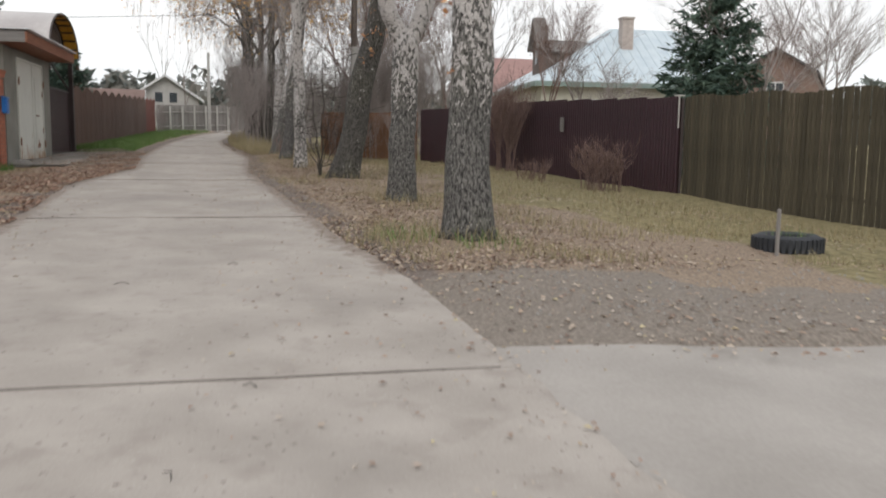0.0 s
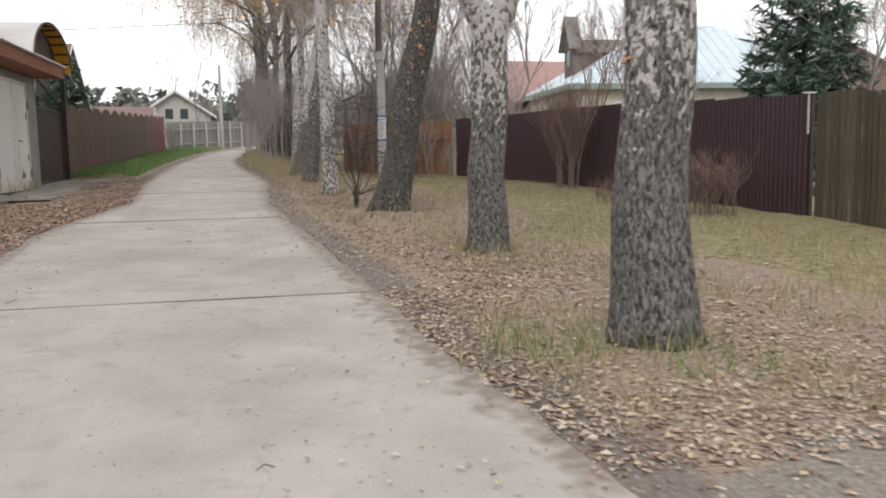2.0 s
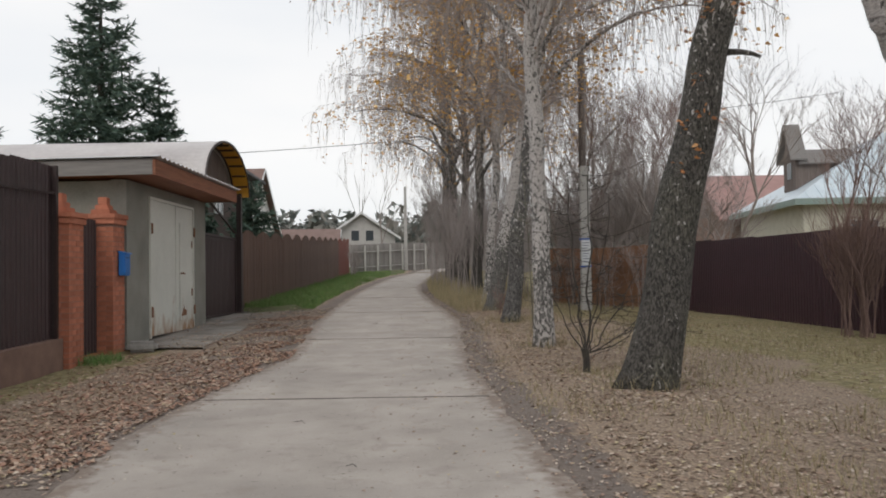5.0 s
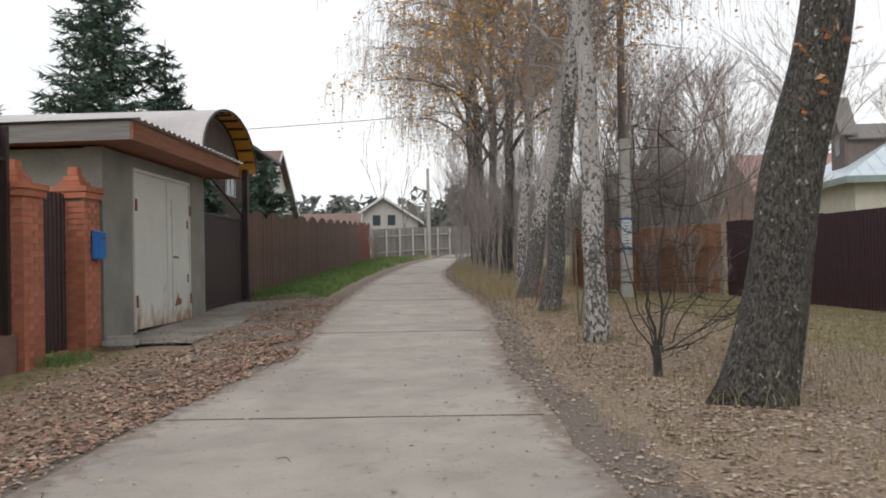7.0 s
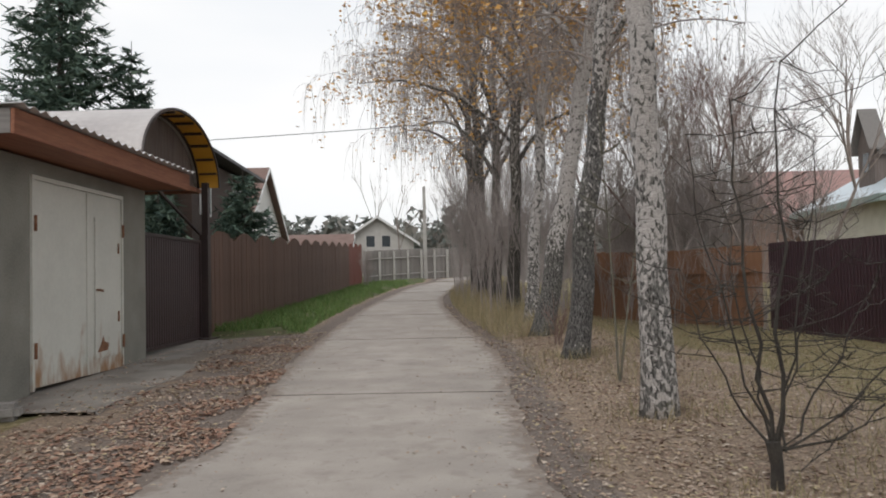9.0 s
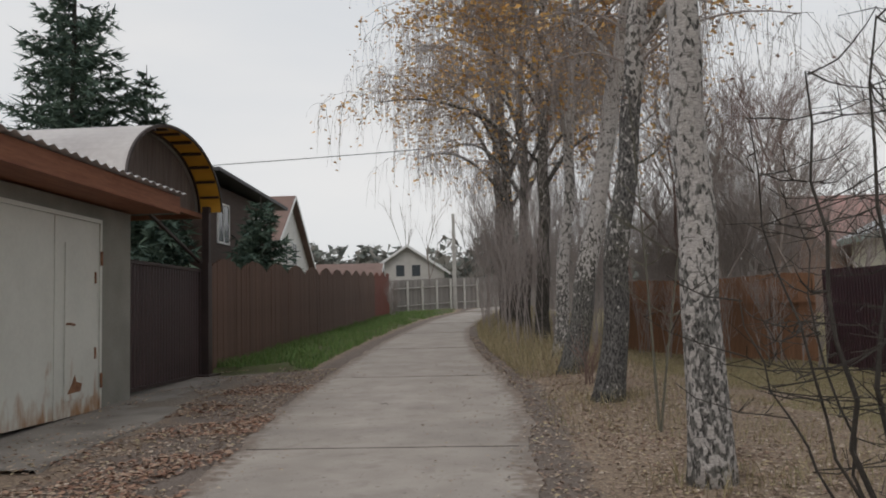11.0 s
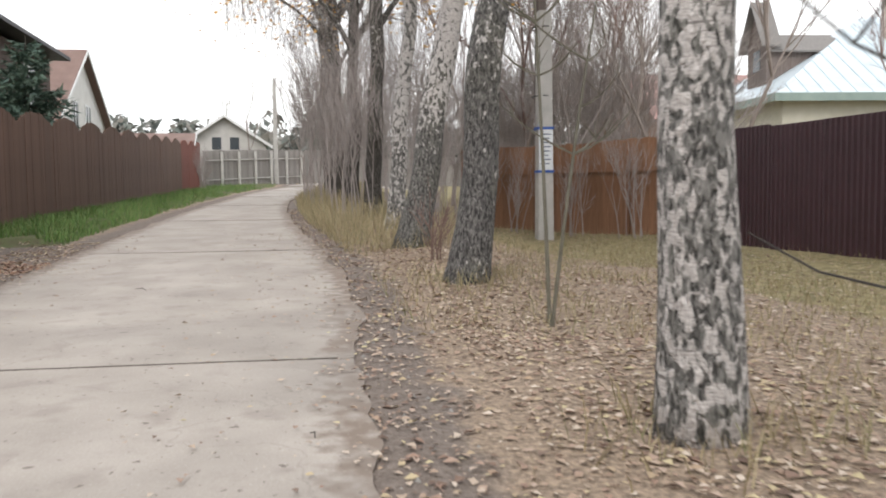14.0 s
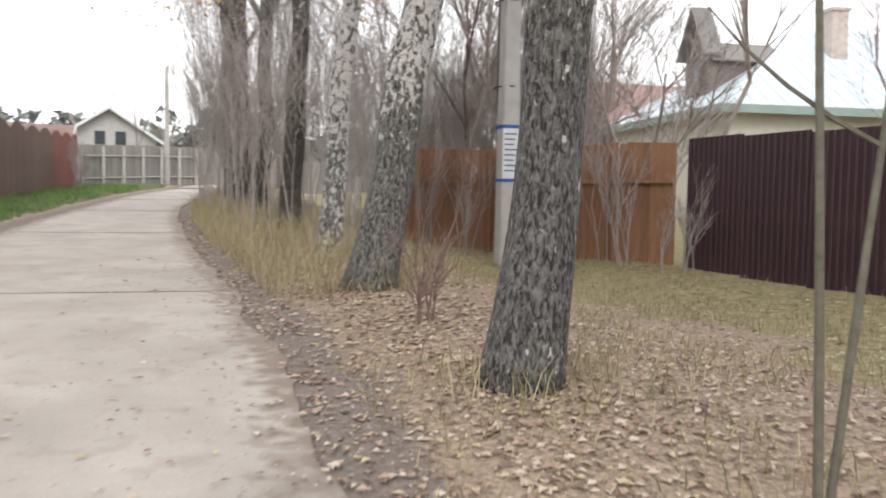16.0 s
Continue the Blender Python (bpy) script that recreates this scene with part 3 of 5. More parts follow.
def build_road():
    road = thing("road", pose(0, 0, 0), "narrow lane of worn pale concrete slabs", "road", kind="structure")
    cuts = [-12, -8.2, -2.3, 3.6, 9.85, 15.93, 21.55, 27.4, 33.4, 39.4, 45.4, 51.4, 56.0]
    for a, b in zip(cuts, cuts[1:]):
        tar = Geo()
        for i in range(31):
            x = along(LEFT_EDGE, b) + 0.12 + (slab_right(b) - along(LEFT_EDGE, b) - 0.2) * i / 30
            w, y = (0.0075 if b < 24 else 0.003) + 0.004 * noise.noise((x * 3, b, 1)), b + 0.006 * noise.noise((x * 2.2, b, 6))
            tar.v += [(x, y - w, gz(0, b) + 0.0198), (x, y + w, gz(0, b) + 0.0198), (x, y + w, gz(0, b) - 0.06), (x, y - w, gz(0, b) - 0.06)]
        tar.f = [(4 * i + k, 4 * i + (k + 1) % 4, 4 * i + 4 + (k + 1) % 4, 4 * i + 4 + k) for i in range(30) for k in range(4)]
        part("joint", tar, JOINT, road, "dark dirt-filled joint between slabs")
        part("slab", slab_mesh(a + 0.005, b - 0.005, max(8, int((b - a) * 8))), CONCRETE, road)
    # the bend beyond, behind the thicket
    bend = Geo()
    k = 14
    for i in range(k + 1):
        t = i / k
        a = radians(62) * t
        c = Vector((-0.7 + 9 * (1 - math.cos(a)) + 0, 56.02 + 9 * math.sin(a), 0))
        nrm = Vector((math.cos(a), -math.sin(a), 0))
        for s in (-1.25, 1.25):
            p = c + nrm * s
            bend.v.append((p.x, p.y, gz(p.x, p.y) + 0.05))
    bend.f = [(2 * i, 2 * i + 1, 2 * i + 3, 2 * i + 2) for i in range(k)]
    part("slab", bend, CONCRETE, road)
    side = Geo()
    for (xa, xb), (ya, yb) in (((1.36, 4.6), (-3.0, 3.98)), ((4.62, 8.0), (-3.0, 4.0))):
        nx, ny = 10, 16
        o = len(side.v)
        for j in range(ny + 1):
            for i in range(nx + 1):
                x, y = xa + (xb - xa) * i / nx, ya + (yb - ya) * j / ny
                if i == 0 and xa < 2:
                    x = slab_right(y) - 0.012 + 0.004 * noise.noise((x, y * 3, 2))
                if j == ny:
                    y += 0.05 * noise.noise((x * 2, 3, 7))
                side.v.append((x, y, gz(x, y) + 0.009 + 0.005 * noise.noise((x, y, 8))))
        side.f += [(o + j * (nx + 1) + i, o + j * (nx + 1) + i + 1, o + (j + 1) * (nx + 1) + i + 1, o + (j + 1) * (nx + 1) + i) for j in range(ny) for i in range(nx)]
    part("side_slab", side, SIDE_CONCRETE, road)


build_ground()
build_road()


# ---------- fences ----------
def fence_frame(name, a, b, label, sink=0.0):
    ang = math.degrees(math.atan2(b[1] - a[1], b[0] - a[0]))
    base = gz(*a)
    ob = thing(name, pose(a[0], a[1], base - sink, 0, 0, ang), label, "fence")
    length = math.hypot(b[0] - a[0], b[1] - a[1])

    def floor_at(u):
        return gz(a[0] + (b[0] - a[0]) * u / length, a[1] + (b[1] - a[1]) * u / length) - base
    return ob, length, floor_at


def corrugated(width, height, period=0.11, deep=0.018):
    """One profiled sheet standing on its lower edge, with real folds and thickness."""
    g = Geo()
    us, x = [], 0.0
    while x < width - 1e-6:
        for du, d in ((0, 0), (0.36, 0), (0.5, deep), (0.86, deep)):
            if x + du * period <= width:
                us.append((x + du * period, d))
        x += period
    us.append((width, 0))
    outline = [(u, d) for u, d in us] + [(u, d - 0.004) for u, d in reversed(us)]
    n = len(outline)
    for z in (0, height):
        g.v += [(u, d, z) for u, d in outline]
    g.f = [(i, (i + 1) % n, n + (i + 1) % n, n + i) for i in range(n)]
    return g


def sheet_fence(name, a, b, height, mat, label, sheet=1.15, posts=True, flip=1, sag=0.0):
    ob, length, floor_at = fence_frame(name, a, b, label)
    count = max(1, round(length / sheet))
    w = length / count
    me = corrugated(w - 0.004, height).mesh("sheet", mat)
    rng = random.Random(3)
    for i in range(count):
        z = floor_at((i + 0.5) * w) + 0.04 + rng.uniform(-0.012, 0.012)
        part("sheet", me, mat, ob, at=pose(i * w, 0, z, 0, 0, 0))
    if posts:
        post = Geo().box((-0.03, -0.03, 0), (0.03, 0.03, height + 0.02)).mesh("post", DARK_STEEL)
        for i in range(0, count + 1, 2):
            part("post", post, DARK_STEEL, ob, at=pose(min(i * w, length - 0.04), -0.05 * flip, floor_at(i * w)))
        for h in (0.4, height - 0.35):
            rail = Geo().tube([(i * w, -0.05 * flip, floor_at(i * w) + h) for i in range(count + 1)], [0.02] * (count + 1), 4)
            part("rail", rail, DARK_STEEL, ob)
    return ob


def board_outline(w, h, top):
    if top == "flat":
        return [(0, 0), (w, 0), (w, h), (0, h)]
    if top == "point":
        return [(0, 0), (w, 0), (w, h - 0.035), (w / 2, h), (0, h - 0.035)]
    return [(0, 0), (w, 0)] + [(w / 2 + w / 2 * math.cos(t), h - w / 2 + w / 2 * math.sin(t)) for t in [math.pi * i / 6 for i in range(7)]]


def board_fence(name, a, b, width, gap, heights, mat, label, top="flat", rails=(0.45, 1.5), thick=0.022, post_mat=None, post_step=2.5, seed=1, alt=None, side=1):
    """heights: a function of the distance along the fence."""
    ob, length, floor_at = fence_frame(name, a, b, label)
    rng, cache = random.Random(seed), {}
    step = width + gap
    for i in range(int(length / step)):
        u = i * step
        h = heights(u + width / 2)
        use = alt(u) if alt else mat
        key = (round(h, 2), use.name)
        if key not in cache:
            cache[key] = Geo().prism(board_outline(width, round(h, 2), top), (-thick / 2, thick / 2)).mesh("board", use)
        part("board", cache[key], use, ob, at=pose(u, rng.uniform(-0.004, 0.004), floor_at(u) + 0.03 + rng.uniform(-0.015, 0.015), 0, rng.uniform(-0.5, 0.5), 0))
    n = max(2, int(length / 2) + 1)
    for h in rails:
        part("rail", Geo().tube([(length * i / (n - 1), side * 0.045, floor_at(length * i / (n - 1)) + h) for i in range(n)], [0.032] * n, 4), post_mat or mat, ob)
    k = int(length / post_step)
    top_h = heights(0.1)
    post = Geo().box((-0.045, -0.045, 0), (0.045, 0.045, top_h - 0.05)).mesh("post", post_mat or mat)
    for i in range(k + 1):
        part("post", post, post_mat or mat, ob, at=pose(i * post_step, side * 0.11, floor_at(i * post_step)))
    return ob


sheet_fence("maroon_fence", (8.25, 15.35), (6.38, 31.9), 1.92, MAROON, "tall fence of dark maroon profiled metal sheets")
board_fence("picket_fence", (8.3, 3.9), (8.27, 15.25), 0.085, 0.028, lambda u: 1.93 + 0.03 * math.sin(u * 3.1), PICKET, "weathered olive-brown wooden picket fence", "flat", (0.4, 1.55), 0.02, seed=5, side=-1)
board_fence("orange_fence", (3.2, 37.4), (6.28, 32.0), 0.14, 0.004, lambda u: 1.86, ORANGE_WOOD, "orange-brown stained close-boarded wooden fence", "flat", (1.3,), 0.022, seed=8, side=-1)


def scallop(u):
    t = (u % 2.0) / 2.0
    return 1.84 + 0.24 * math.sin(math.pi * t) ** 0.7


board_fence("scalloped_fence", (-5.45, 28.95), (-5.75, 56.5), 0.118, 0.0, scallop, BROWN_WOOD, "brown painted board fence with scalloped top and reddish far end", "flat", (0.4, 1.45), 0.024, seed=11, alt=lambda u: RED_WOOD if u > 22.0 else BROWN_WOOD)
board_fence("grey_fence", (-5.7, 56.8), (-1.4, 61.6), 0.115, 0.006, lambda u: 1.72, GREY_WOOD, "grey weathered wooden fence at the bend of the lane", "round", (0.4, 1.3), 0.02, PALE_POST, 1.05, seed=12, side=-1)
board_fence("grey_fence", (-1.3, 61.7), (9.5, 67.5), 0.115, 0.006, lambda u: 1.72, GREY_WOOD, "grey weathered wooden fence past the bend", "round", (0.4, 1.3), 0.02, PALE_POST, 2.1, seed=13)


# ---------- gateway, garage and canopy on the lane's west side ----------
def brick_pillar(x, y, height, label, group):
    """A square pillar of single bricks with a stepped, pointed cap."""
    ob = thing("brick_pillar", pose(x, y, gz(x, y) - 0.02), label, "pillar", group)
    w, bl, bh, j = 0.46, 0.226, 0.068, 0.008
    part("core", Geo().box((-w / 2 + 0.008, -w / 2 + 0.008, 0), (w / 2 - 0.008, w / 2 - 0.008, height)), MORTAR, ob)
    half_brick = soften(Geo().box((-0.0545, -0.055, 0), (0.0545, 0.055, bh)), "brick", BRICK, 0.004)
    long = soften(Geo().box((-bl / 2, -0.055, 0), (bl / 2, 0.055, bh)), "brick", BRICK, 0.004)
    courses = int(height / (bh + j))
    for c in range(courses):
        for s in range(4):
            spin = Matrix.Rotation(math.pi / 2 * s, 4, "Z")
            row = ((0.0, half_brick), (w / 2 - 0.0545, half_brick), (-w / 2 + 0.0545, half_brick)) if c % 2 else ((-w / 2 + bl / 2, long), (w / 2 - bl / 2, long))
            for u, me in row:
                inset = 0.055 + (0.0015 if s % 2 else 0.0)
                part("brick", long if c % 2 and u == 0.0 else me, BRICK, ob, at=spin @ Matrix.Translation((u, -w / 2 + inset, 0.01 + c * (bh + j))))
    z = height
    for grow, t in ((0.06, 0.085), (0.10, 0.075)):
        part("cap_course", soften(Geo().box((-w / 2 - grow / 2, -w / 2 - grow / 2, z), (w / 2 + grow / 2, w / 2 + grow / 2, z + t)), "cap_course", BRICK, 0.008), BRICK, ob)
        z += t
    for half, t in ((0.15, 0.075), (0.105, 0.075), (0.07, 0.12)):
        part("cap_course", soften(Geo().box((-half, -half, z), (half, half, z + t)), "cap_course", BRICK, 0.012), BRICK, ob)
        z += t
    return ob


GX = -5.35
brick_pillar(GX - 0.23, 19.2, 1.98, "orange brick gate pillar with stepped cap", "gate pillars")
p2 = brick_pillar(GX - 0.23, 20.72, 2.02, "orange brick gate pillar carrying a blue letterbox", "gate pillars")

wicket = thing("wicket_gate", pose(GX - 0.26, 19.46, gz(GX, 19.9) + 0.06, 0, 0, 90), "closed dark brown profiled metal wicket gate", "gate")
part("sheet", corrugated(1.06, 2.02), GATE_BROWN, wicket)
part("gate_frame", Geo().box((0, 0.03, 0), (0.04, 0.06, 2.02)).box((1.02, 0.03, 0), (1.06, 0.06, 2.02)).box((0.04, 0.03, 0.0), (1.02, 0.06, 0.05)).box((0.04, 0.03, 1.97), (1.02, 0.06, 2.02)), DARK_STEEL, wicket)
part("door_handle", Geo().tube([(0.92, -0.01, 1.0), (0.92, -0.06, 1.0), (0.8, -0.06, 1.0)], [0.012] * 3, 6), DARK_STEEL, wicket)

box = thing("letterbox", pose(GX + 0.012, 20.78, gz(GX, 20.7) + 1.2), "blue metal letterbox on a brick pillar", "letterbox")
part("body", soften(Geo().box((0, -0.12, 0), (0.10, 0.12, 0.36)), "body", BLUE_BOX, 0.012), BLUE_BOX, box)
part("lid", Geo().prism([(-0.005, 0.36), (0.125, 0.335), (0.125, 0.35), (-0.005, 0.385)], (-0.13, 0.13)), BLUE_BOX, box)
part("slot", Geo().box((0.10, -0.08, 0.27), (0.104, 0.08, 0.285)), INK, box)

sheet_fence("yard_fence", (GX - 0.2, 3.0), (GX - 0.2, 18.93), 2.72, GATE_BROWN, "dark brown profiled sheet fence on a low brick plinth")
plinth = Geo().box((-5.75, 3.0, 0), (-5.42, 18.94, 0))
plinth.v = [(x, y, gz(-5.5, y) + (0.42 if i >= 4 else -0.15)) for i, (x, y, z) in enumerate(plinth.v)]
single("plinth", plinth, material("brown_plinth", (0.15, 0.09, 0.07), (0.25, 0.155, 0.12), 4, 0.9, 0.4), pose(0, 0, 0), "low brown brick plinth under the yard fence", "plinth")

# garage: a flat cement box with a door opening
GY0, GY1, GB, GT = 21.04, 25.5, 0.52, 3.24
DY0, DY1, DT = 22.06, 24.6, 3.06
garage = thing("garage", pose(0, 0, 0), "grey cement-rendered garage with timber fascia and pale roof", "garage")
for ya, yb, za in ((GY0, DY0, GB - 0.3), (DY1, GY1, GB - 0.3), (DY0, DY1, DT)):
    part("front_wall", Geo().box((GX - 0.25, ya, za), (GX, yb, GT)), RENDER_GREY, garage)
part("side_wall", Geo().box((-11.5, GY0, GB - 0.4), (GX - 0.25, GY0 + 0.25, GT - 0.02)), RENDER_GREY, garage)
part("side_wall", Geo().box((-11.5, GY1 - 0.25, GB - 0.4), (GX - 0.25, GY1, GT - 0.02)), RENDER_GREY, garage)
part("back_wall", Geo().box((-11.75, GY0, GB - 0.4), (-11.5, GY1, GT - 0.02)), RENDER_GREY, garage)
RX, RY0, RY1 = -4.78, 20.6, 25.75
part("fascia", soften(Geo().box((RX, RY0, 3.25), (RX + 0.045, RY1, 3.50)), "fascia", FASCIA_WOOD, 0.006), FASCIA_WOOD, garage, "red-brown timber fascia board")
for y0 in (RY0, RY1 - 0.04):
    part("fascia", Geo().prism([(-12.0, 3.20), (RX - 0.002, 3.26), (RX - 0.002, 3.50), (-12.0, 3.42)], (y0, y0 + 0.04)), FASCIA_GREY, garage, "grey timber fascia board")
part("soffit", Geo().prism([(-12.0, 3.25), (RX - 0.004, 3.27), (RX - 0.004, 3.30), (-12.0, 3.28)], (RY0 + 0.045, RY1 - 0.045)), FASCIA_WOOD, garage)
sheet = Geo()
for i in range(110):
    y = RY0 - 0.05 + (RY1 - RY0 + 0.1) * i / 109
    h = 0.02 * math.sin(i * 1.35)
    sheet.v += [(RX + 0.12, y, 3.535 + h), (-12.1, y, 3.455 + h), (RX + 0.12, y, 3.527 + h), (-12.1, y, 3.447 + h)]
for i in range(109):
    k = 4 * i
    sheet.f += [(k, k + 4, k + 5, k + 1), (k + 2, k + 3, k + 7, k + 6), (k, k + 2, k + 6, k + 4)]
part("roof", sheet, ROOF_SHEET, garage, "wavy pale roofing sheet")

doors = thing("garage_door", pose(GX - 0.06, DY0, GB + 0.1), "off-white steel double garage door with rusty lower edge", "garage door")
W, H = DY1 - DY0, DT - GB - 0.1
part("door_frame", Geo().box((0, 0, 0), (0.09, 0.05, H)).box((0, W - 0.05, 0), (0.09, W, H)).box((0, 0.05, H - 0.05), (0.09, W - 0.05, H)), GARAGE_PAINT, doors)
left = part("door_leaf", soften(Geo().box((0.02, 0.055, 0.03), (0.075, W / 2 + 0.14, H - 0.055)), "door_leaf", GARAGE_PAINT, 0.006), GARAGE_PAINT, doors)
right = part("door_leaf", soften(Geo().box((0.02, W / 2 + 0.155, 0.03), (0.075, W - 0.055, H - 0.055)), "door_leaf", GARAGE_PAINT, 0.006), GARAGE_PAINT, doors)
part("wicket_door", soften(Geo().box((0.078, W / 2 + 0.34, 0.22), (0.092, W - 0.17, H - 0.36)), "wicket_door", GARAGE_PAINT, 0.005), GARAGE_PAINT, right, "small door set in the leaf")
part("cover_strip", Geo().box((0.077, W / 2 + 0.11, 0.03), (0.088, W / 2 + 0.2, H - 0.06)), GARAGE_PAINT, right)
RUST = material("rusty_steel", (0.14, 0.06, 0.03), (0.30, 0.15, 0.08), 16, 0.85, 0.3)
for hy, hz in ((0.045, 0.45), (0.045, H - 0.55), (W - 0.045, 0.4), (W - 0.045, H - 0.5)):
    part("hinge", Geo().tube([(0.105, hy, hz - 0.09), (0.105, hy, hz + 0.09)], [0.018] * 2, 8), RUST, doors)
for hz in (0.75, H - 0.75):
    part("hinge", Geo().tube([(0.1, W - 0.2, hz - 0.07), (0.1, W - 0.2, hz + 0.07)], [0.014] * 2, 8), RUST, right)
part("door_handle", Geo().tube([(0.09, W / 2 + 0.38, 1.12), (0.14, W / 2 + 0.38, 1.12), (0.14, W / 2 + 0.47, 1.11)], [0.016] * 3, 8), RUST, right, "dark lever handle")
part("rust_patch", Geo().prism([(W / 2 + 0.4, 0.3), (W / 2 + 0.72, 0.31), (W / 2 + 0.76, 0.4), (W / 2 + 0.62, 0.43), (W / 2 + 0.58, 0.52), (W / 2 + 0.5, 0.4)], (0.0925, 0.0935), "x"), RUST, right)

# sliding gate, its post, the arched canopy above
gate = thing("driveway_gate", pose(GX - 0.12, 25.56, gz(GX, 27) + 0.12, 0, 0, 90), "closed dark brown profiled metal driveway gate", "gate")
GW = 2.95
part("sheet", corrugated(GW, 1.78), GATE_BROWN, gate)
part("gate_frame", Geo().box((0, -0.03, 1.77), (GW, 0.03, 1.82)).box((0, -0.03, -0.05), (GW, 0.03, 0.0)).box((-0.05, -0.03, -0.05), (0, 0.03, 1.82)).box((GW, -0.03, -0.05), (GW + 0.05, 0.03, 1.82)), DARK_STEEL, gate)
for i, y in enumerate((28.72,)):
    post = thing("canopy_post", pose(GX - 0.05, y, gz(GX, y)), "dark brown square steel post beside the gate", "post")
    part("shaft", Geo().box((-0.06, -0.06, -0.1), (0.06, 0.06, 3.0)), DARK_STEEL, post)
    part("wide_sleeve", Geo().box((-0.09, -0.10, -0.05), (0.065, 0.10, 2.0)), DARK_STEEL, post)
    part("foot", Geo().box((-0.16, -0.4, -0.04), (0.18, 0.22, 0.05)), DARK_STEEL, post)
canopy = thing("canopy", pose(0, 0, 0), "arched canopy over the gate, milky sheet with amber rim", "canopy")
CY, CR, CZ, RISE = 26.95, 1.95, 3.66, 1.06


def arch(t, grow=0.0):
    return CY - (CR + grow) * math.cos(math.pi * t), CZ + (RISE + grow) * math.sin(math.pi * t)


def vault(x0, x1, grow, thick, n=28):
    g = Geo()
    outline = [arch(i / n, grow) for i in range(n + 1)] + [arch(i / n, grow - thick) for i in range(n, -1, -1)]
    return g.prism(outline, (x0, x1), "x")


part("roof_sheet", vault(-14, -5.2, 0.02, 0.012), VAULT_SHEET, canopy, smooth=False)
part("amber_sheet", vault(-5.56, -5.195, -0.01, 0.012), YELLOW_SHEET, canopy, "amber polycarbonate rim")
for i in range(1, 12):
    y0, z0 = arch(i / 12 - 0.006, -0.024)
    y1, z1 = arch(i / 12 + 0.006, -0.024)
    y2, z2 = arch(i / 12 + 0.006, -0.06)
    y3, z3 = arch(i / 12 - 0.006, -0.06)
    part("purlin", Geo().prism([(y0, z0 - 0.006), (y1, z1 - 0.006), (y2, z2), (y3, z3)], (-5.54, -5.205), "x"), DARK_STEEL, canopy)
part("rib", vault(-5.203, -5.17, 0.03, 0.05), DARK_STEEL, canopy)
part("rib", vault(-5.6, -5.565, 0.0, 0.05), DARK_STEEL, canopy)
for i in range(24):
    y0 = CY - CR + 0.06 + i * (2 * CR - 0.12) / 24
    y1 = y0 + (2 * CR - 0.12) / 24 - 0.004
    zs = [CZ + (RISE - 0.06) * math.sqrt(max(0.0, 1 - ((y - CY) / (CR - 0.04)) ** 2)) for y in (y0, y1)]
    part("plank", Geo().prism([(y0, CZ - 0.02), (y1, CZ - 0.02), (y1, zs[1]), (y0, zs[0])], (-5.67 - 0.004 * (i % 2), -5.65), "x"), OLD_PLANK, canopy)
part("beam", Geo().box((-5.62, CY - CR - 0.05, CZ - 0.1), (-5.54, CY + CR + 0.05, CZ - 0.02)), FASCIA_WOOD, canopy)
part("beam", Geo().box((-14, CY + CR - 0.06, CZ - 0.1), (-5.62, CY + CR + 0.04, CZ - 0.02)), FASCIA_WOOD, canopy)
part("brace", Geo().tube([(-5.5, 28.7, 2.75), (-5.6, 26.0, 3.6)], [0.03, 0.03], 4), DARK_STEEL, canopy)
stone = Geo().box((-0.22, -0.14, 0), (0.22, 0.14, 0.17))
st = soften(stone, "kerb_stone", STONE, 0.05)
single("kerb_stone", st, STONE, pose(-5.0, 20.75, gz(-5, 20.7) + 0.0, 0, 0, 15), "grey stone block at the foot of the brick pillar", "stone")
apron = Geo()
for i in range(13):
    y = 20.9 + i * 7.6 / 12
    edge = -4.15 + 0.25 * noise.noise((3, y * 0.9, 1)) - (0.7 if y > 25.6 else 0)
    apron.v += [(GX - 0.4, y, gz(-5, y) + 0.035), (edge, y, gz(edge, y) + 0.02), (edge + 0.05, y, gz(edge, y) - 0.06)]
apron.f = [f for i in range(12) for f in ((3 * i, 3 * i + 1, 3 * i + 4, 3 * i + 3), (3 * i + 1, 3 * i + 2, 3 * i + 5, 3 * i + 4))]
single("apron", apron, material("dirty_apron_concrete", (0.16, 0.14, 0.125), (0.29, 0.265, 0.24), 2.0, 0.92, 0.4, spread=(0.35, 0.6)), pose(0, 0, 0), "dirty concrete apron before the garage", "apron", kind="structure")


# ---------- poles, wire, tyre ----------
def tapered_pole(name, x, y, height, w0, w1, label):
    ob = thing(name, pose(x, y, gz(x, y) - 0.1), label, "utility pole")
    g = Geo()
    for z, w in ((0, w0), (height, w1)):
        for sx, sy in ((-1, -1), (1, -1), (1, 1), (-1, 1)):
            g.v.append((sx * w / 2, sy * w / 2, z))
    g.f = [(0, 1, 5, 4), (1, 2, 6, 5), (2, 3, 7, 6), (3, 0, 4, 7), (4, 5, 6, 7), (3, 2, 1, 0)]
    part("shaft", soften(g, "shaft", POLE_GREY, 0.02), POLE_GREY, ob)
    return ob


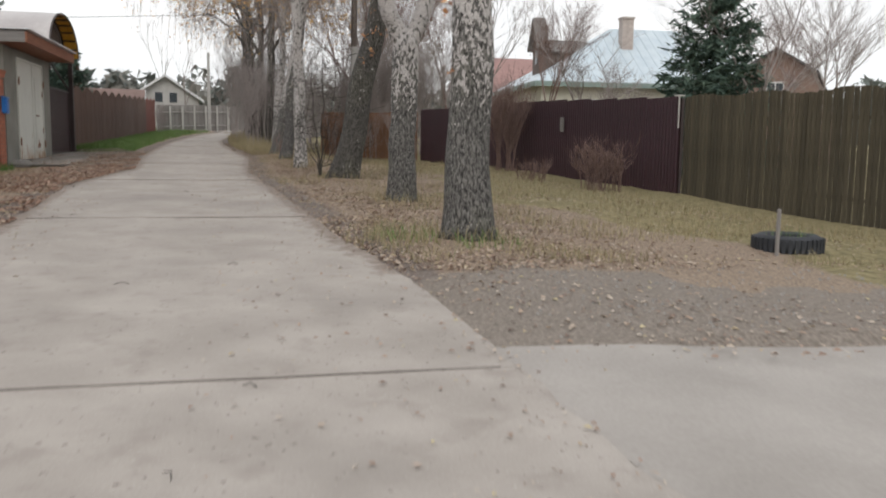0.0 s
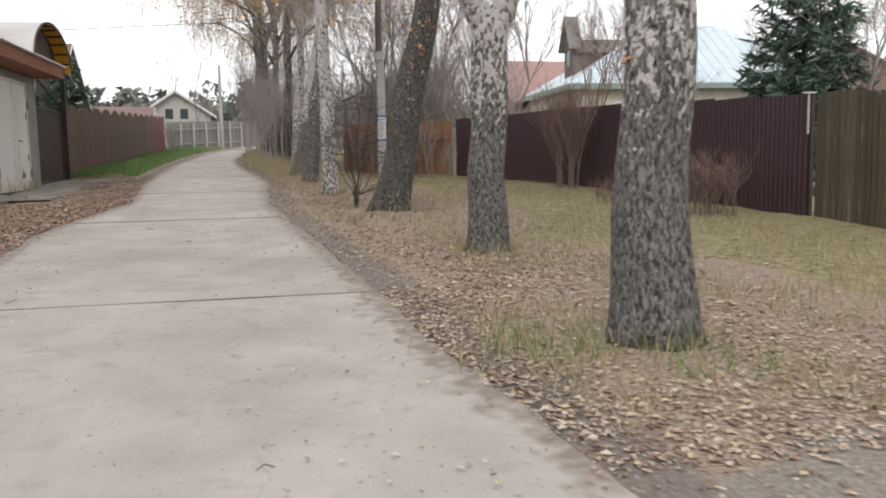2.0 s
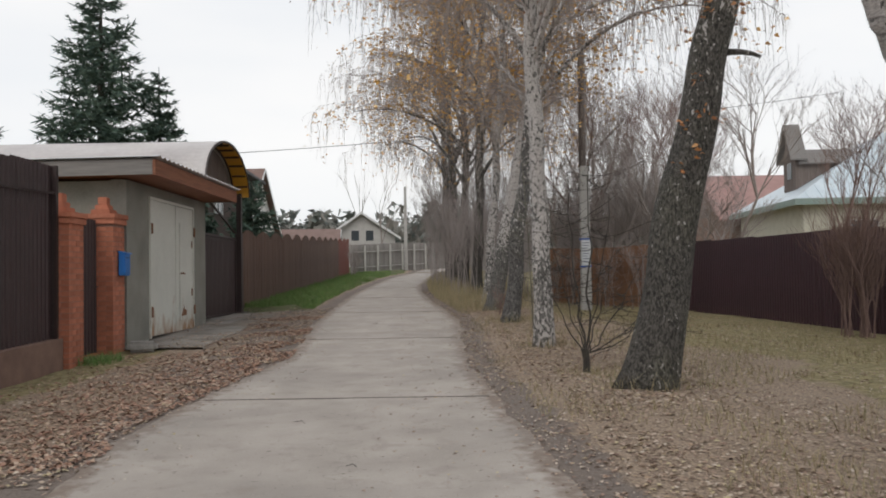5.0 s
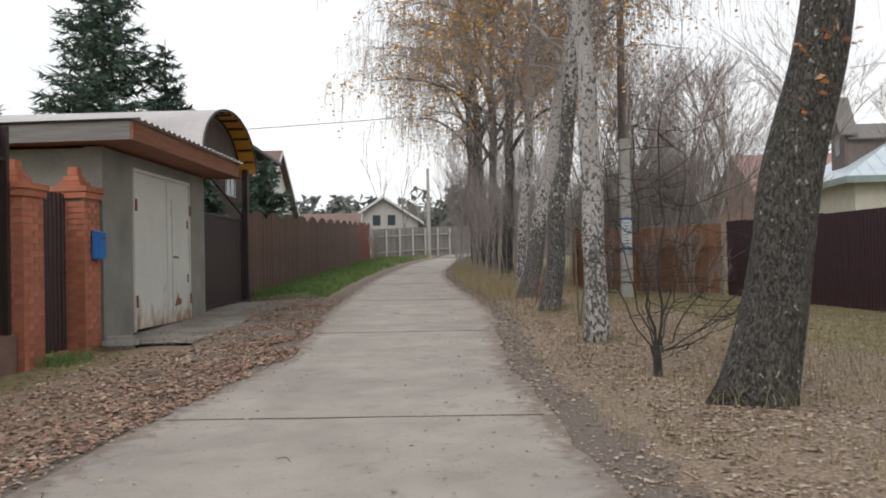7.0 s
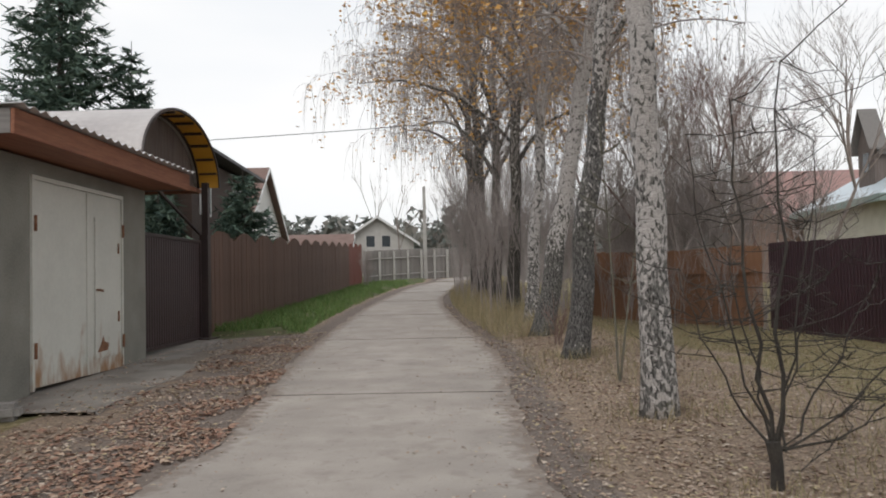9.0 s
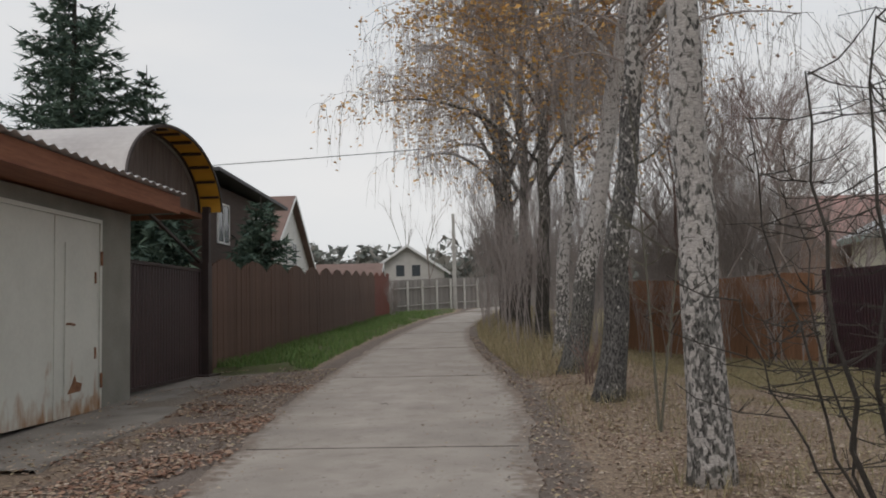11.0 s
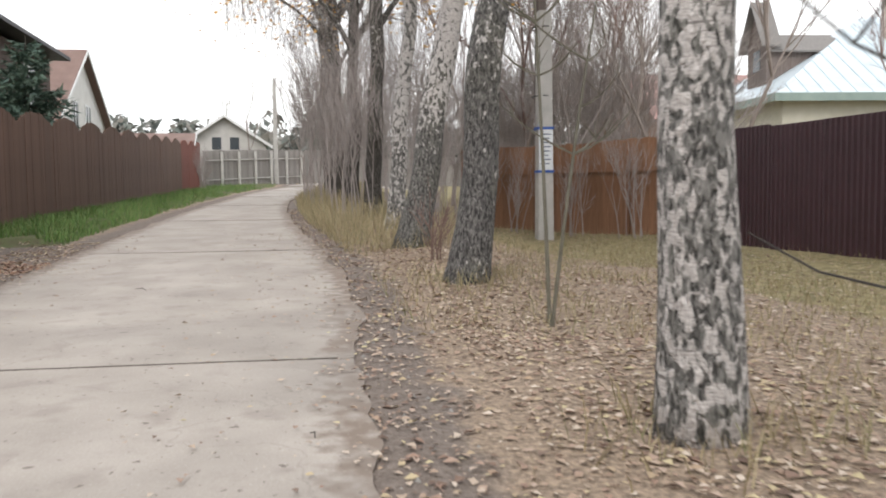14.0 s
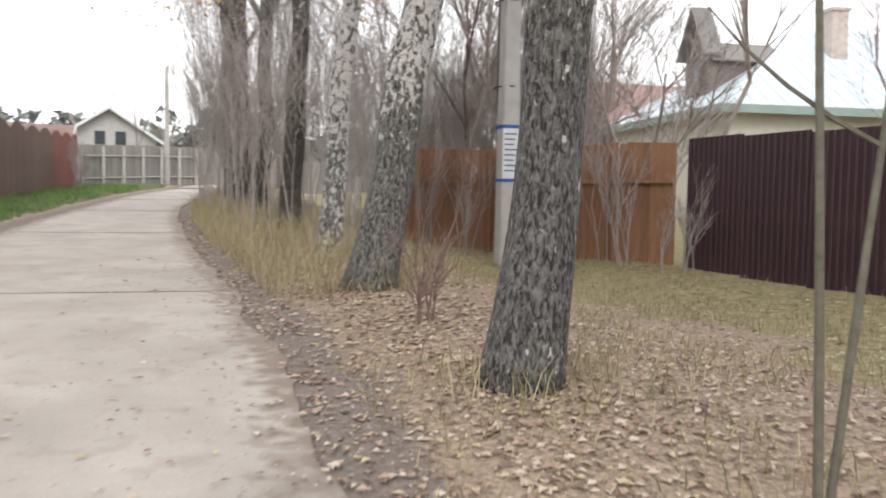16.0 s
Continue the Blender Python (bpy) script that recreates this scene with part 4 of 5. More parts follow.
near_pole = tapered_pole("utility_pole", 4.0, 33.15, 4.5, 0.31, 0.25, "brown timber utility pole strapped to a grey concrete stub")
part("timber_mast", Geo().tube([(0.0, 0.24, 2.6), (0.01, 0.24, 5.5), (0.03, 0.24, 8.6)], [0.125, 0.115, 0.10], 12), OLD_PLANK, near_pole, "weathered brown timber mast")
for z in (2.9, 4.2):
    part("wire_binding", Geo().tube([(0.19 * math.cos(a) , 0.13 + 0.27 * math.sin(a), z) for a in [2 * math.pi * i / 16 for i in range(17)]], [0.012] * 17, 5, False), WIRE, near_pole)
for z, h in ((1.44, 0.045), (2.26, 0.05)):
    part("tape_band", Geo().box((-0.158, -0.158, z), (0.158, 0.158, z + h)), BLUE_BAND, near_pole, "blue tape band")
notice = part("notice", Geo().box((-0.135, -0.153, 1.49), (0.135, -0.147, 2.255)), PAPER, near_pole, "white paper notice")
for i in range(8):
    part("line_of_writing", Geo().box((-0.11, -0.156, 2.16 - i * 0.08), (0.09 - 0.025 * (i % 3), -0.1535, 2.18 - i * 0.08)), INK, notice)
tapered_pole("utility_pole", -2.62, 60.2, 5.35, 0.24, 0.16, "pale concrete utility pole at the bend of the lane")

cable = Geo().tube([(-14 + 32 * t, 33 + 13 * t, 5.1 + 4.6 * t - 1.6 * t * (1 - t)) for t in [i / 24 for i in range(25)]], [0.011] * 25, 5)
single("overhead_cable", cable, WIRE, pose(0, 0, 0), "thin black cable strung across the lane", "cable")

tyre = thing("old_tyre", pose(5.25, 7.45, gz(5.25, 7.45) + 0.02, 0, 0, 20), "old black tyre lying flat as a planter", "tyre")
ring = Geo()
prof = [(0.20, 0.02), (0.27, 0.0), (0.325, 0.03), (0.335, 0.10), (0.325, 0.17), (0.27, 0.20), (0.20, 0.185), (0.19, 0.16), (0.26, 0.15), (0.28, 0.1), (0.26, 0.04), (0.19, 0.04)]
n = 40
for i in range(n):
    a = 2 * math.pi * i / n
    ring.v += [(r * math.cos(a), r * math.sin(a), z) for r, z in prof]
m_ = len(prof)
ring.f = [(i * m_ + k, ((i + 1) % n) * m_ + k, ((i + 1) % n) * m_ + (k + 1) % m_, i * m_ + (k + 1) % m_) for i in range(n) for k in range(m_)]
part("carcass", ring, RUBBER, tyre, smooth=True)
lug = Geo().box((0.325, -0.016, 0.03), (0.347, 0.016, 0.17)).mesh("tread_block", RUBBER)
for i in range(36):
    part("tread_block", lug, RUBBER, tyre, at=pose(0, 0, 0, 0, 0, i * 10))
fill = Geo()
rng = random.Random(2)
for i in range(60):
    a, r = rng.uniform(0, 6.28), 0.2 * math.sqrt(rng.random())
    fill.blade((r * math.cos(a), r * math.sin(a), 0.02), rng.uniform(0.12, 0.3), 0.008, rng)
part("grass_tuft", fill, GREEN_BLADE, tyre, "grass growing inside")


# ---------- houses ----------
def window(parent, m, w, h, sill=True):
    """A framed window lying in the local x-z plane, its face towards -y."""
    win = part("window", Geo().box((0, -0.03, 0), (w, 0.02, 0.07)).box((0, -0.03, h - 0.07), (w, 0.02, h)).box((0, -0.03, 0.07), (0.07, 0.02, h - 0.07)).box((w - 0.07, -0.03, 0.07), (w, 0.02, h - 0.07)).box((w / 2 - 0.03, -0.03, 0.07), (w / 2 + 0.03, 0.02, h - 0.07)), WHITE_FRAME, parent, "white-framed window", at=m)
    part("pane", Geo().box((0.07, -0.008, 0.07), (w - 0.07, 0.004, h - 0.07)), GLASS, win)
    return win


def slope(g, quad, thick=0.12):
    """A roof plane of some thickness from its four corners."""
    k = len(g.v)
    g.v += [tuple(p) for p in quad] + [(p[0], p[1], p[2] - thick) for p in quad]
    n = len(quad)
    g.f += [tuple(range(k, k + n)), tuple(range(k + 2 * n - 1, k + n - 1, -1))] + [(k + i, k + n + i, k + n + (i + 1) % n, k + (i + 1) % n) for i in range(n)]
    return g


def gable_house(name, x, y, turn, w, d, eave, ridge, wall, roof, label, windows=(), over=0.4, door=None):
    """Local x across the gable, y along the ridge; the front gable lies at y = 0."""
    ob = thing(name, pose(x, y, gz(x, y) - 0.05, 0, 0, turn), label, "house")
    part("wall", Geo().prism([(-w / 2, 0), (w / 2, 0), (w / 2, eave), (0, ridge - 0.08), (-w / 2, eave)], (0, d)), wall, ob)
    k = (ridge - eave) / (w / 2)
    for s in (-1, 1):
        e = (s * (w / 2 + over), eave - k * over)
        q = [(0, -over, ridge), (0, d + over, ridge), (e[0], d + over, e[1]), (e[0], -over, e[1])]
        part("roof", slope(Geo(), [(px, py, pz + 0.1) for px, py, pz in (q if s > 0 else q[::-1])]), roof, ob)
        q2 = [(0, -over - 0.02, ridge + 0.1), (e[0], -over - 0.02, e[1] + 0.1), (e[0], -over - 0.02, e[1] - 0.1), (0, -over - 0.02, ridge - 0.1)]
        g = Geo()
        g.v = q2 + [(a, b - 0.03, c) for a, b, c in q2]
        g.f = [(0, 1, 2, 3), (7, 6, 5, 4), (0, 4, 5, 1), (2, 6, 7, 3), (1, 5, 6, 2), (0, 3, 7, 4)]
        part("bargeboard", g, WHITE_FRAME if wall is not DARK_TIMBER else DARK_TIMBER, ob)
    for wx, wz, ww, wh in windows:
        window(ob, pose(wx, -0.02, wz), ww, wh)
    return ob


# two storeys of dark timber, its long side along the lane
dark_house = thing("timber_house", pose(-9.3, 40.0, gz(-9.3, 40)), "dark brown timber house with white windows behind the fence", "house")
part("wall", Geo().box((-4.5, 0, 0), (0, 7.5, 5.08)), DARK_TIMBER, dark_house)
part("roof", slope(Geo(), [(0.55, -0.5, 5.45), (0.55, 8.0, 5.2), (-5.0, 8.0, 5.35), (-5.0, -0.5, 5.6)]), DARK_ROOF, dark_house)
for wy, wz in ((0.8, 3.2), (4.8, 3.2), (0.8, 0.9), (4.8, 0.9)):
    window(dark_house, pose(0.02, wy, wz, 0, 0, 90), 1.2, 1.35)

gable_house("white_house", -11.5, 59.3, 90, 9.0, 9, 3.1, 6.6, WHITE_WALL, BROWN_ROOF, "white house with steep brown roof and gable to the lane", ((-1.6, 2.9, 0.9, 1.3), (0.5, 2.9, 0.9, 1.3)), 0.35)
far_house = gable_house("pale_house", -6.8, 75, 8, 5.4, 9, 2.7, 4.5, GREY_WALL, GREEN_ROOF, "unfinished pale grey block house with bare window openings")
# no holes in the wall: dark panels stand in for the shade inside
for wx, wz in ((-0.8, 2.3), (0.35, 2.3)):
    part("window", Geo().box((wx, -0.03, wz), (wx + 0.6, 0.02, wz + 0.8)), GLASS, far_house, "dark panel for the shade inside an unglazed window opening")
gable_house("low_shed", -8.0, 68, 95, 5, 6, 1.9, 2.9, BROWN_WOOD, BROWN_ROOF, "low wooden shed with brown roof")
gable_house("red_roofed_house", 23.5, 61.0, 90, 9, 7.5, 3.4, 6.2, BRICK_WALL, RED_ROOF, "house with faded red roof beyond the thicket", ((-3, 1.2, 1.0, 1.2),))
gable_house("white_shed", 1.5, 88, 10, 5, 6, 2.4, 4.0, WHITE_WALL, DARK_ROOF, "small white outbuilding past the bend")

# brick gable with a mansard roof, far behind the picket fence
mansard = thing("brick_house", pose(24.2, 36.0, gz(26, 36), 0, 0, -35) @ Matrix.Diagonal((0.8, 0.8, 0.92, 1)), "brown brick house with a mansard gable", "house")
shape = [(-3.2, 0), (3.2, 0), (3.2, 2.6), (2.2, 4.6), (0, 5.8), (-2.2, 4.6), (-3.2, 2.6)]
part("wall", Geo().prism(shape, (0, 8)), BRICK_WALL, mansard)
for a, b in ((2, 3), (3, 4), (4, 5), (5, 6)):
    (u0, z0), (u1, z1) = shape[a], shape[b]
    g = slope(Geo(), [(u0 * 1.04, -0.3, z0 + 0.12), (u0 * 1.04, 8.3, z0 + 0.12), (u1 * 1.04, 8.3, z1 + 0.12), (u1 * 1.04, -0.3, z1 + 0.12)])
    part("roof", g, DARK_ROOF, mansard)
window(mansard, pose(-0.5, -0.02, 3.0), 1.0, 1.2)

# big house with a pale metal hipped roof, a dormer and a chimney
blue = thing("metal_roofed_house", pose(15.45, 45.2, gz(14, 45) + 0.48, 0, 0, -4), "cream house with pale blue metal hipped roof and dormer", "house")
part("wall", Geo().box((0.5, 0.5, -0.7), (15, 10.5, 3.5)), CREAM_WALL, blue)
EV, RG = 3.55, 7.25
part("roof", slope(Geo(), [(0, 0, EV), (15.5, 0, EV), (10.5, 5.5, RG), (6.2, 5.5, RG)]), BLUE_ROOF, blue)
part("roof", slope(Geo(), [(0, 11, EV), (0, 0, EV), (6.2, 5.5, RG)]), BLUE_ROOF, blue)
part("roof", slope(Geo(), [(15.5, 11, EV), (0, 11, EV), (6.2, 5.5, RG), (10.5, 5.5, RG)]), BLUE_ROOF, blue)
part("roof", slope(Geo(), [(15.5, 0, EV), (15.5, 11, EV), (10.5, 5.5, RG)]), BLUE_ROOF, blue)
part("eaves_board", Geo().box((-0.02, -0.03, EV - 0.3), (15.5, 0.0, EV - 0.02)).box((-0.03, 0.002, EV - 0.3), (-0.002, 11, EV - 0.02)), GREEN_ROOF, blue)
for i in range(1, 26):
    x = 15.5 * i / 26
    top = min(1.0, x / 6.2, (15.5 - x) / 5.0)
    part("roof_seam", Geo().tube([(x, 0.0, EV + 0.015), (x, 5.5 * top, EV + (RG - EV) * top + 0.015)], [0.025, 0.025], 4), BLUE_ROOF, blue)
dorm = part("dormer", Geo().prism([(-0.8, 0), (0.8, 0), (0.8, 1.35), (0, 1.95), (-0.8, 1.35)], (0.12, 3.6)), OLD_PLANK, blue, "weathered wooden dormer", at=pose(1.1, 4.0, 4.2, 0, 0, -90))
part("gable_front", Geo().prism([(-0.85, -0.1), (0.85, -0.1), (0.85, 1.75), (0, 3.2), (-0.85, 1.75)], (0, 0.12)), OLD_PLANK, dorm)
part("dormer_window", Geo().box((-0.3, -0.02, 0.6), (0.3, -0.001, 1.4)), GLASS, dorm)
for s in (-1, 1):
    q = [(0, 0.13, 2.06), (0, 3.0, 2.06), (s * 1.0, 3.0, 1.3), (s * 1.0, 0.13, 1.3)]
    part("dormer_roof", slope(Geo(), q if s > 0 else q[::-1], 0.07), FASCIA_GREY, dorm)
    q = [(0, -0.3, 3.32), (0, 0.5, 3.32), (s * 1.1, 0.5, 1.5), (s * 1.1, -0.3, 1.5)]
    part("gable_roof", slope(Geo(), q if s > 0 else q[::-1], 0.07), FASCIA_GREY, dorm)
chim = part("chimney", Geo().box((-0.34, -0.34, 0), (0.34, 0.34, 2.4)), CHIMNEY, blue, "pale brick chimney", at=pose(6.5, 3.6, 5.15))
part("chimney_cap", Geo().box((-0.4, -0.4, 2.4), (0.4, 0.4, 2.52)), CHIMNEY, chim)
window(blue, pose(2.5, 0.48, 1.2), 1.3, 1.4)
window(blue, pose(6.0, 0.48, 1.2), 1.3, 1.4)


stake = thing("wooden_stake", pose(4.86, 7.05, gz(4.86, 7.05) - 0.05), "weathered grey wooden stake beside the tyre", "stake")
part("shaft", soften(Geo().box((-0.016, -0.016, 0), (0.016, 0.016, 0.55)), "shaft", GREY_WOOD, 0.006), GREY_WOOD, stake)
corner = thing("fence_bracket", pose(8.2, 15.3, gz(8.2, 15.3)), "pale metal bracket where two fences meet", "bracket")
part("strip", Geo().box((-0.02, -0.03, 1.35), (0.0, 0.0, 1.965)), PALE_POST, corner)
part("cap", Geo().box((-0.1, -0.04, 1.966), (0.1, 0.02, 1.99)), PALE_POST, corner)
plate = thing("fence_plate", pose(7.66, 20.05, gz(7.7, 20) + 1.18, 0, 0, 96), "small pale grey plate fixed to the maroon fence", "plate")
part("plate", soften(Geo().box((0, 0.02, 0), (0.17, 0.06, 0.36)), "plate", FASCIA_GREY, 0.01), FASCIA_GREY, plate)


# ---------- trees ----------
def bezier(a, b, c, n):
    return [a * (1 - t) ** 2 + b * 2 * t * (1 - t) + c * t * t for t in [i / n for i in range(n + 1)]]


def strand(g, p, length, rng, r=0.006, drift=0.25):
    """A thin twig that droops from p; returns its points."""
    a = rng.uniform(0, 6.283)
    out = Vector((math.cos(a), math.sin(a), 0)) * length * rng.uniform(0.05, drift)
    pts = bezier(p, p + out + Vector((0, 0, 0.12 * length)), p + out * 1.5 - Vector((0, 0, length * rng.uniform(0.6, 1.0))), 4)
    pts = [q + Vector((rng.uniform(-1, 1), rng.uniform(-1, 1), 0)) * 0.03 for q in pts]
    g.tube(pts, [r, r * 0.9, r * 0.75, r * 0.6, r * 0.4], 3, False)
    return pts


def birch(x, y, height, r0, lean, bark, seed, label, fork=0.0, low=3.5, limbs=26, weep=1.0, gold=0.0, brown=0.0, reach=3.0, hang=0, cling=0, foot=0.24, stub=0.0, group="birches along the lane"):
    """A birch: flared, lumpy trunk, ascending limbs, hanging twigs and the last leaves. lean: metres east and north over the first 5 m."""
    rng = random.Random(seed)
    ob = thing("birch_tree", pose(x, y, gz(x, y) - 0.04), label, "tree", group)
    trunk, crown, leaves, dead = Geo(), Geo(), Geo(), Geo()

    def axis(base, top, wob, r_a, r_b, n, flare=False):
        pts, rad = [], []
        for i in range(n + 1):
            t = i / n
            p = base.lerp(top, t) + Vector((noise.noise((seed, t * 4, 1)), noise.noise((seed, t * 4, 5)), 0)) * wob * min(1, 3 * t)
            r = r_a + (r_b - r_a) * t ** 0.8
            if flare:
                h = t * (top - base).length
                r *= 1 + foot * math.exp(-h / 0.14) + 0.06 * math.exp(-h / 0.8)
            pts.append(p)
            rad.append(r)
        return pts, rad
    tip = Vector((lean[0] * height / 5 * 0.75, lean[1] * height / 5 * 0.75, height))
    stems = []
    if fork:
        t = fork / height
        mid = Vector((lean[0] * fork / 5, lean[1] * fork / 5, fork))
        pts, rad = axis(Vector(), mid, 0.05, r0, r0 * 0.92, 16, True)
        trunk.tube(pts, rad, 16, True, 0.16)
        for s in (-1, 1):
            top = mid + Vector((s * (0.9 if s > 0 else 0.75), 0.3 * s, height - fork))
            knee = mid + Vector((s * 0.34, 0.05 * s, 0.75))
            p1 = bezier(mid - Vector((0, 0, 0.12)), mid + Vector((s * 0.26, 0, 0.18)), knee, 6)
            p2, r2 = axis(knee, top, 0.25, r0 * 0.58, 0.02, 24)
            trunk.tube(p1 + p2[1:], [r0 * (0.72 - 0.14 * i / 6) for i in range(7)] + r2[1:], 12, True, 0.14)
            stems.append((p2, r2))
    else:
        low_end = Vector((lean[0], lean[1], 5.0))
        p0, _ = axis(Vector(), low_end, 0.10, r0, r0 * 0.8, 26, True)
        rest, _ = axis(low_end, tip, 0.5, 1, 1, 22)
        pts = p0 + rest[1:]
        rad = []
        for p in pts:
            h = p.z
            rad.append((r0 * (1 - 0.9 * (h / height) ** 0.85)) * (1 + foot * math.exp(-h / 0.14) + 0.08 * math.exp(-h / 0.8)) + 0.012)
        trunk.tube(pts, rad, 16, True, 0.16)
        stems.append((pts, rad))
    for k in range(limbs):
        pts, rad = stems[k % len(stems)]
        start = low + (height - low - 0.8) * (k / limbs) ** 1.1 + rng.uniform(-0.3, 0.3)
        i = min(range(len(pts)), key=lambda q: abs(pts[q].z - start))
        p = pts[i]
        a = rng.uniform(0, 6.283)
        size = (reach * (1.1 - 0.75 * (start - low) / (height - low))) * rng.uniform(0.65, 1.2)
        out = Vector((math.cos(a), math.sin(a), 0)) * size
        up = size * rng.uniform(0.5, 1.0)
        limb = bezier(p, p + out * 0.45 + Vector((0, 0, up)), p + out + Vector((0, 0, up * 0.75)), 8)
        r = min(rad[i] * 0.5, 0.012 + 0.016 * size)
        trunk.tube(limb, [r * (1 - 0.85 * j / 8) + 0.003 for j in range(9)], 6, False)
        for b in range(int(5 + size * 2.4)):
            q = limb[rng.randint(2, 8)]
            a2 = a + rng.uniform(-1.3, 1.3)
            ln = size * rng.uniform(0.25, 0.6)
            o2 = Vector((math.cos(a2), math.sin(a2), 0)) * ln
            br = bezier(q, q + o2 * 0.5 + Vector((0, 0, ln * 0.35)), q + o2 + Vector((0, 0, -ln * 0.12)), 4)
            crown.tube(br, [0.011, 0.010, 0.008, 0.006, 0.004], 3, False)
            for s in range(int(4 * weep) + 2):
                s0 = br[rng.randint(1, 4)]
                tw = strand(crown, s0, rng.uniform(0.4, 1.5) * weep + 0.25, rng)
                for c in range(2):
                    strand(crown, tw[rng.randint(1, 3)], rng.uniform(0.2, 0.6), rng, 0.004, 0.5)
                if gold and start < height * 0.75:
                    for w in tw * 2:
                        if rng.random() < gold:
                            leaves.leaf(w + Vector((rng.uniform(-0.15, 0.15), rng.uniform(-0.15, 0.15), rng.uniform(-0.15, 0.15))), rng.uniform(0.04, 0.065), rng)
                elif rng.random() < 0.28 + brown:
                    dead.leaf(tw[-1], rng.uniform(0.025, 0.045), rng)
    for k in range(hang):
        pts, rad = stems[k % len(stems)]
        start = 3.9 + 2.2 * rng.random()
        p = min(pts, key=lambda q: abs(q.z - start))
        a, size = rng.uniform(0, 6.283), rng.uniform(0.9, 2.7)
        out = Vector((math.cos(a), math.sin(a), 0)) * size
        limb = bezier(p, p + out * 0.4 + Vector((0, 0, 0.7)), p + out + Vector((0, 0, 0.25)), 8)
        crown.tube(limb, [0.017 * (1 - 0.8 * j / 8) + 0.003 for j in range(9)], 5, False)
        for b in range(13):
            tw = strand(crown, limb[rng.randint(2, 8)], rng.uniform(0.7, 2.1), rng, 0.0045, 0.22)
            for c in range(3):
                strand(crown, tw[rng.randint(1, 3)], rng.uniform(0.25, 0.8), rng, 0.0032, 0.4)
            if rng.random() < 0.6:
                dead.leaf(tw[rng.randint(2, 4)], rng.uniform(0.02, 0.04), rng)
    for k in range(cling):
        pts, rad = stems[0]
        j = rng.randint(0, len(pts) - 1)
        while not 1.6 < pts[j].z < 5.0:
            j = rng.randint(0, len(pts) - 1)
        a = rng.uniform(2.6, 5.4)
        q = pts[j] + Vector((math.cos(a), math.sin(a), 0)) * (rad[j] + 0.03) + Vector((0, 0, rng.uniform(-0.1, 0.1)))
        crown.tube([pts[j], q], [0.006, 0.003], 3, False)
        for c in range(6):
            leaves.leaf(q + Vector((rng.uniform(-1, 1), rng.uniform(-1, 0.4), rng.uniform(-1, 1))) * 0.07, rng.uniform(0.022, 0.042), rng)
    if stub:
        p = min(stems[0][0], key=lambda q: abs(q.z - stub))
        trunk.tube(bezier(p, p + Vector((0.3, 0, 0.10)), p + Vector((0.52, -0.05, -0.02)), 5), [0.05, 0.045, 0.036, 0.03, 0.026, 0.018], 7, True, 0.3)
    part("trunk", trunk, bark, ob, smooth=True)
    part("crown", crown, PALE_TWIG if weep > 0.9 else TWIG, ob, "bare hanging twigs")
    if leaves.v:
        part("foliage", leaves, ORANGE_LEAF if cling else GOLD, ob, "orange leaves clinging to the trunk" if cling else "last golden leaves")
    if dead.v:
        part("withered_foliage", dead, BROWN_LEAF, ob, "a few withered leaves")
    return ob


birch(2.07, 7.95, 13, 0.215, (0.02, 0.1), BARK, 21, "old birch with grey flaking foot and white upper bark", low=4.6, limbs=22, brown=0.2, reach=2.6, cling=8)
birch(2.05, 11.6, 12, 0.185, (0.1, 0.0), BARK, 22, "birch forked into two stems above head height", fork=2.35, low=4.6, limbs=20, brown=0.3, reach=2.4, cling=22)
birch(1.72, 16.15, 14, 0.245, (1.08, 0.1), BARK_DARK, 23, "leaning old birch with dark, cracked bark", low=4.8, limbs=22, brown=0.3, reach=2.8, weep=1.2, hang=9, cling=16, stub=3.45)
birch(1.17, 20.08, 14, 0.135, (-0.12, 0.0), BARK_PALE, 24, "slim birch with pale flaking bark beside the lane", low=4.2, limbs=20, brown=0.2, reach=2.6, hang=6, foot=0.12)
birch(0.99, 24.2, 15, 0.15, (0.58, 0.1), BARK_GREY, 25, "leaning old birch with grey furrowed bark", low=4.4, limbs=24, gold=0.15, reach=2.8, hang=5)
birch(0.82, 27.25, 15, 0.17, (0.95, 0.2), BARK, 26, "strongly leaning birch with black and white bark", low=4.4, limbs=24, gold=0.30, reach=3.0, hang=4)
birch(0.85, 30.1, 15, 0.12, (0.4, 0.1), BARK_PALE, 27, "slim birch with white bark among the thicket", low=4.0, limbs=24, gold=0.4, reach=2.8)
birch(0.75, 34.0, 16, 0.16, (0.15, 0.0), BARK_DARK, 28, "tall birch with golden leaves still hanging", low=3.8, limbs=28, gold=0.42, reach=3.4)
birch(0.45, 37.2, 16, 0.15, (0.1, 0.1), BARK_DARK, 29, "tall birch with golden leaves still hanging", low=3.6, limbs=28, gold=0.36, reach=3.6)
birch(0.2, 40.6, 17, 0.20, (-0.1, 0.1), BARK_DARK, 30, "tall bare weeping birch", low=3.6, limbs=24, weep=1.35, reach=4.2)
birch(0.0, 44.5, 17, 0.20, (-0.2, 0.1), BARK_DARK, 31, "tall bare weeping birch", low=3.6, limbs=24, weep=1.35, reach=4.4)


